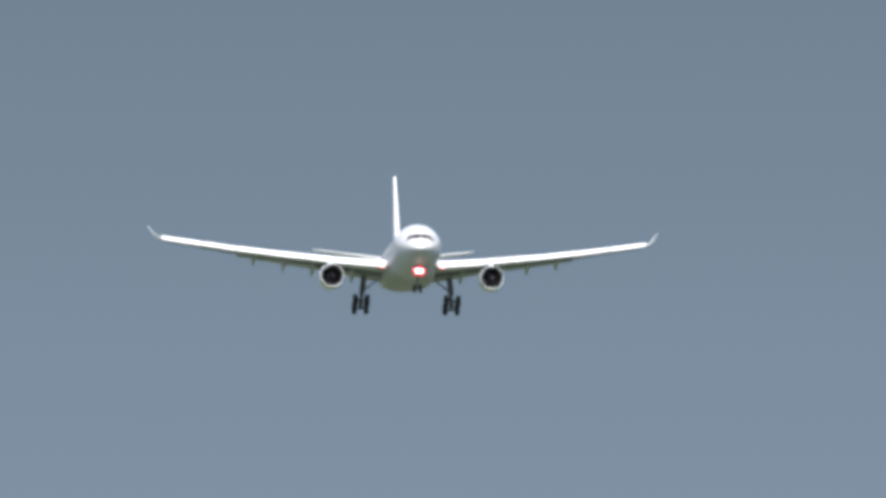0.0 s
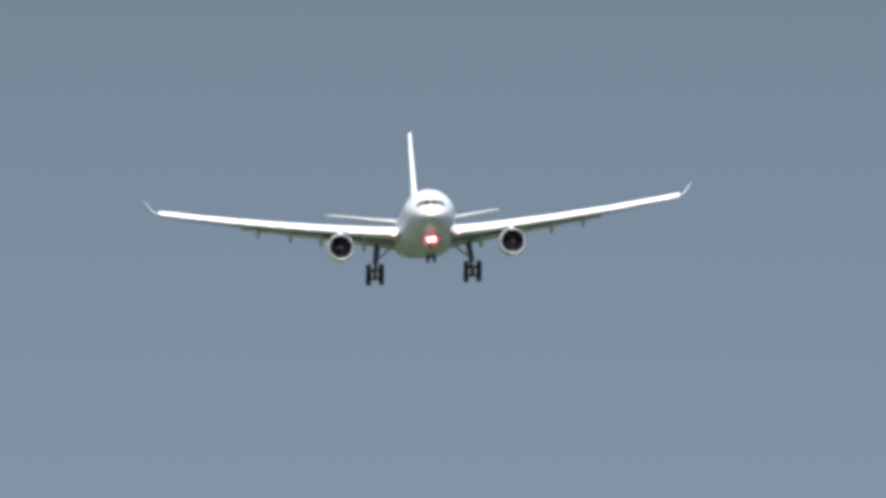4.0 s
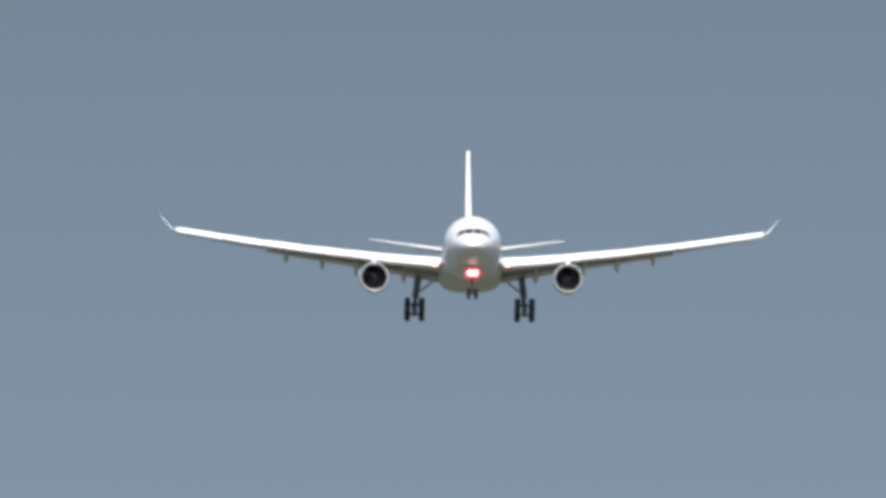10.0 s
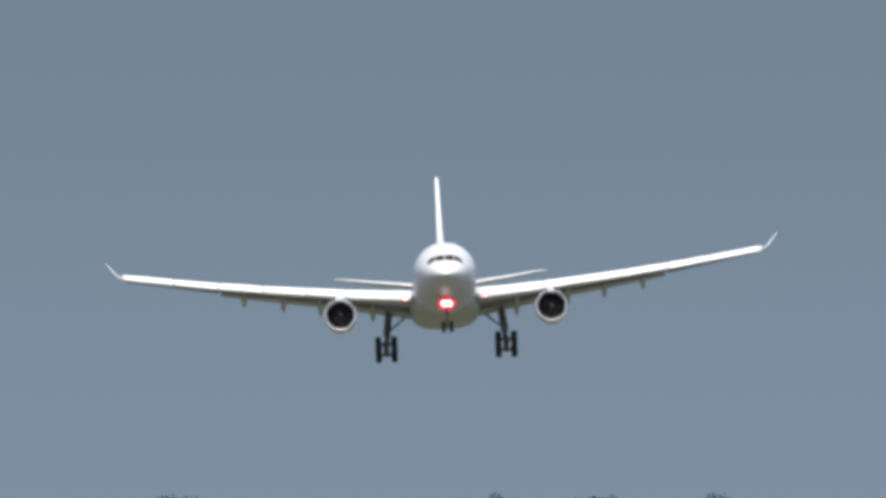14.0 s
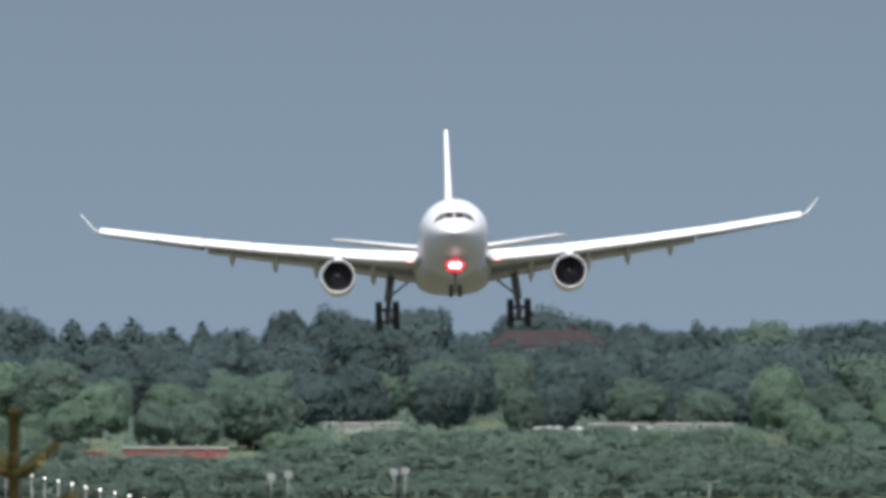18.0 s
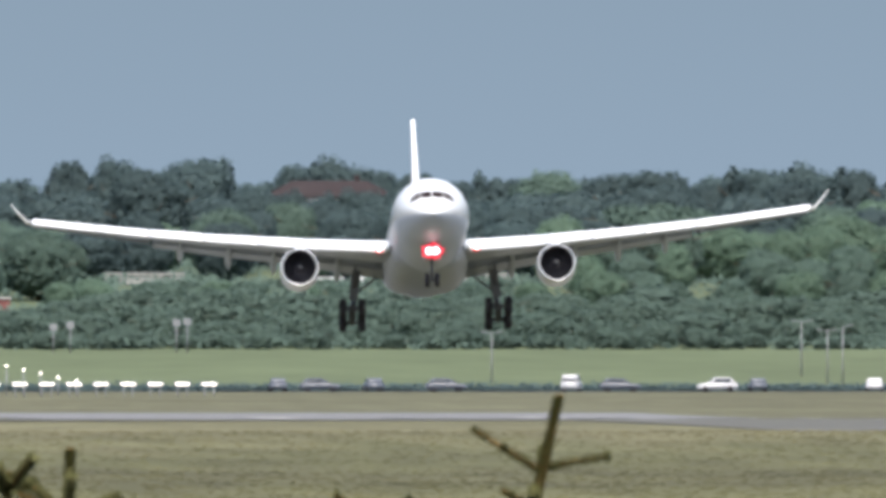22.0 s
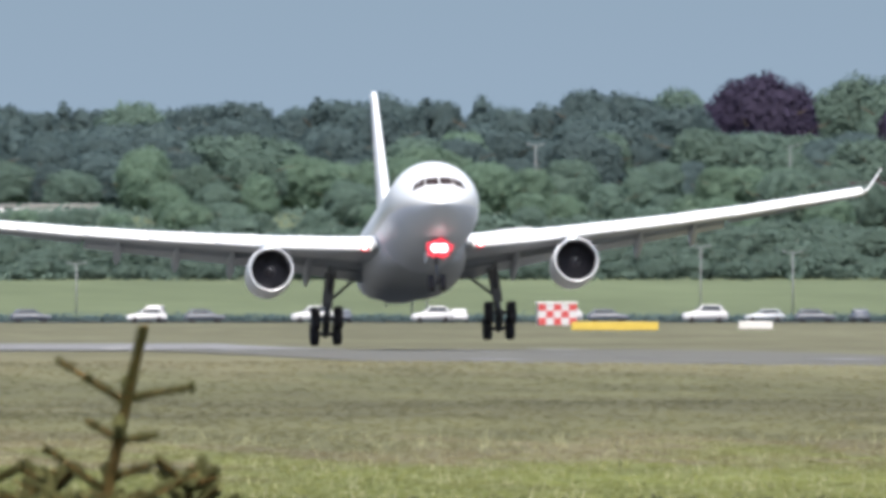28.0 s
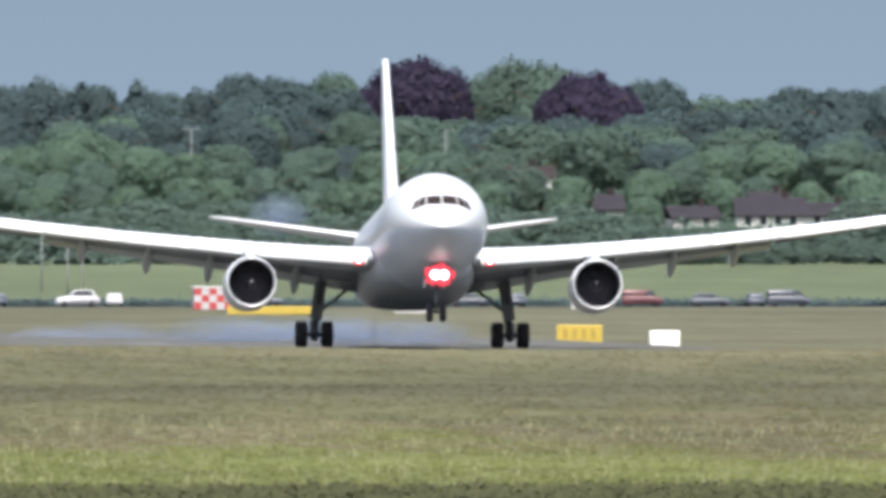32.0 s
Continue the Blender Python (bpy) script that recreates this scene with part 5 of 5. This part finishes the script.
# ---- what moves ----
# seconds; place of the airliner's origin; heading, nose-up and bank in degrees
FLIGHT = [
    (0, 154.4, 3872, 90.64, 1.12, 3.16, -0.8), (0.5, 154.4, 3839.4, 88.8, 1.1, 2.95, 0.05), (1, 154.4, 3806.7, 86.95, 0.79, 2.77, 0.81),
    (1.5, 154.4, 3774, 85.1, 0.67, 2.61, 1.31), (2, 154.4, 3741.2, 83.25, 0.42, 2.76, 1.29), (2.5, 154.4, 3708.2, 81.38, 0.12, 2.98, 1.09),
    (3, 154.4, 3674.9, 79.5, -0.02, 2.7, 1.76), (3.5, 154.4, 3641.4, 77.6, -0.14, 2.65, 2.06), (5.5, 154.4, 3505.9, 69.94, -1.74, 2.61, 2.02),
    (6, 154.4, 3472, 68.02, -2.29, 2.76, 1.71), (6.5, 154.4, 3437.9, 66.1, -2.9, 2.92, 1.87), (7, 154.4, 3403.9, 64.17, -2.97, 3.06, 1.23),
    (7.5, 154.4, 3370, 62.25, -2.87, 2.87, -0.1), (8, 154.4, 3336.1, 60.34, -2.9, 2.57, -0.72), (8.5, 154.4, 3302.4, 58.43, -2.71, 2.4, -1.49),
    (9, 154.4, 3268.8, 56.53, -2.41, 2.34, -1.46), (9.5, 154.4, 3235.3, 54.64, -2.3, 2.37, -1.27), (10, 154.4, 3201.9, 52.75, -2.1, 2.69, -0.51),
    (10.5, 154.4, 3168.6, 50.87, -1.95, 3.06, 0.23), (11, 154.4, 3135.4, 48.99, -1.87, 3.29, 0.94), (11.5, 154.4, 3102.3, 47.12, -1.79, 3.17, 0.89),
    (12, 154.4, 3069.3, 45.25, -1.74, 3.27, 0.69), (12.5, 154.4, 3036.4, 43.39, -1.95, 3.47, 1.52), (13, 154.4, 3003.7, 41.54, -2.17, 3.68, 2.48),
    (13.5, 154.4, 2971.1, 39.7, -2.6, 3.51, 2.99), (15.5, 154.87, 2841.4, 32.48, -2.77, 3.76, 0.85), (16, 155.15, 2809, 30.59, -2.59, 3.17, 0.97),
    (16.5, 155.25, 2776.5, 28.74, -2.71, 2.83, 1.33), (17, 155.37, 2744, 26.85, -2.91, 2.92, 1.43), (17.5, 155.25, 2711.4, 24.97, -2.94, 3.28, 1.47),
    (18, 155.37, 2678.8, 22.97, -2.85, 4.07, 1.37), (18.5, 155.13, 2646.1, 21.15, -2.57, 4.44, 1.08), (19, 155.11, 2613.3, 19.46, -2.68, 4.79, 0.79),
    (19.5, 154.93, 2580.4, 17.94, -2.45, 4.52, 0.13), (20, 154.64, 2547.3, 16.6, -2.41, 4.13, -0.38), (20.5, 154.44, 2514, 15.07, -2.11, 4.25, -0.74),
    (21, 154.27, 2480.8, 13.57, -2.26, 4.65, 0.42), (21.5, 154.12, 2447.7, 12.05, -2.15, 5.62, 0.78), (22, 153.97, 2414.7, 11.03, -2.35, 5.82, 1.07),
    (22.5, 153.78, 2381.8, 10.06, -2.32, 6.13, 0.48), (23, 153.54, 2349.1, 9.5, -1.98, 5.79, -0.47), (23.5, 153.28, 2316.6, 9.07, -1.42, 5.61, -1.49),
    (24, 152.97, 2284.2, 8.74, -0.89, 5.51, -1.74), (24.5, 152.8, 2252, 8.41, -0.24, 5.34, -1.72), (25, 152.73, 2219.9, 8.16, 0.21, 5.28, -1.1),
    (25.5, 152.89, 2187.9, 7.86, 0.62, 5.53, -0.2), (27.5, 153.66, 2060.4, 6.72, -0.68, 5.78, 1.59), (28, 154.12, 2028.9, 6.49, -0.46, 5.92, 1.8),
    (28.5, 154.35, 1998, 6.2, -0.97, 5.68, 2.45), (29, 154.68, 1967.5, 5.99, -1.43, 5.61, 2.93), (29.5, 154.85, 1937.5, 5.94, -1.86, 5, 1.76),
    (30, 154.99, 1907.9, 5.8, -1.93, 4.35, -1.2), (30.5, 155.04, 1878.6, 5.69, -2.16, 3.94, -2.4), (31, 155.15, 1849.4, 5.59, -2.21, 3.43, -2.1),
    (31.5, 155.07, 1820.3, 5.41, -2.12, 3.14, -1.6), (32, 154.99, 1791.1, 5.42, -1.59, 3.63, -0.4)]


def attitude(x, y, z, yaw, up, bank):
    return Matrix.Translation((x, y, z)) @ Matrix.Rotation(radians(yaw), 4, "Z") @ Matrix.Rotation(radians(-up), 4, "X") @ Matrix.Rotation(radians(-bank), 4, "Y")


# how far the wings sink once the wheels carry the weight: seconds, degrees
SINK = [(0, 0.0), (29.4, 0.0), (30.0, 0.75), (31.0, 0.78), (32, 1.0)]


def sunk(s, angle):
    root = Vector((s * 2.6, 0, -1.3))
    return Matrix.Translation(root) @ Matrix.Rotation(radians(s * angle), 4, "Y") @ Matrix.Translation(-root)


def motions():
    for wing in airliner.children:
        if wing.name.split(".")[0] == "wing":
            s = 1 if wing.data.vertices[0].co.x > 0 else -1
            walk(wing, [(t, sunk(s, angle)) for t, angle in SINK])
    walk(airliner, [(t, attitude(*row)) for t, *row in FLIGHT])
    for s, bogie in bogies:
        walk(bogie, [(t, pose(s * 5.34, 0, z, tilt)) for t, z, tilt in BOGIE[s]])
    for car, rows in DRIVES:
        walk(car, [(t, pose(*place, 0, 0, turn)) for t, place, turn in rows])
    for ob, rows in DRIFTS:
        walk(ob, [(t, pose(*place)) for t, place in rows])


motions()
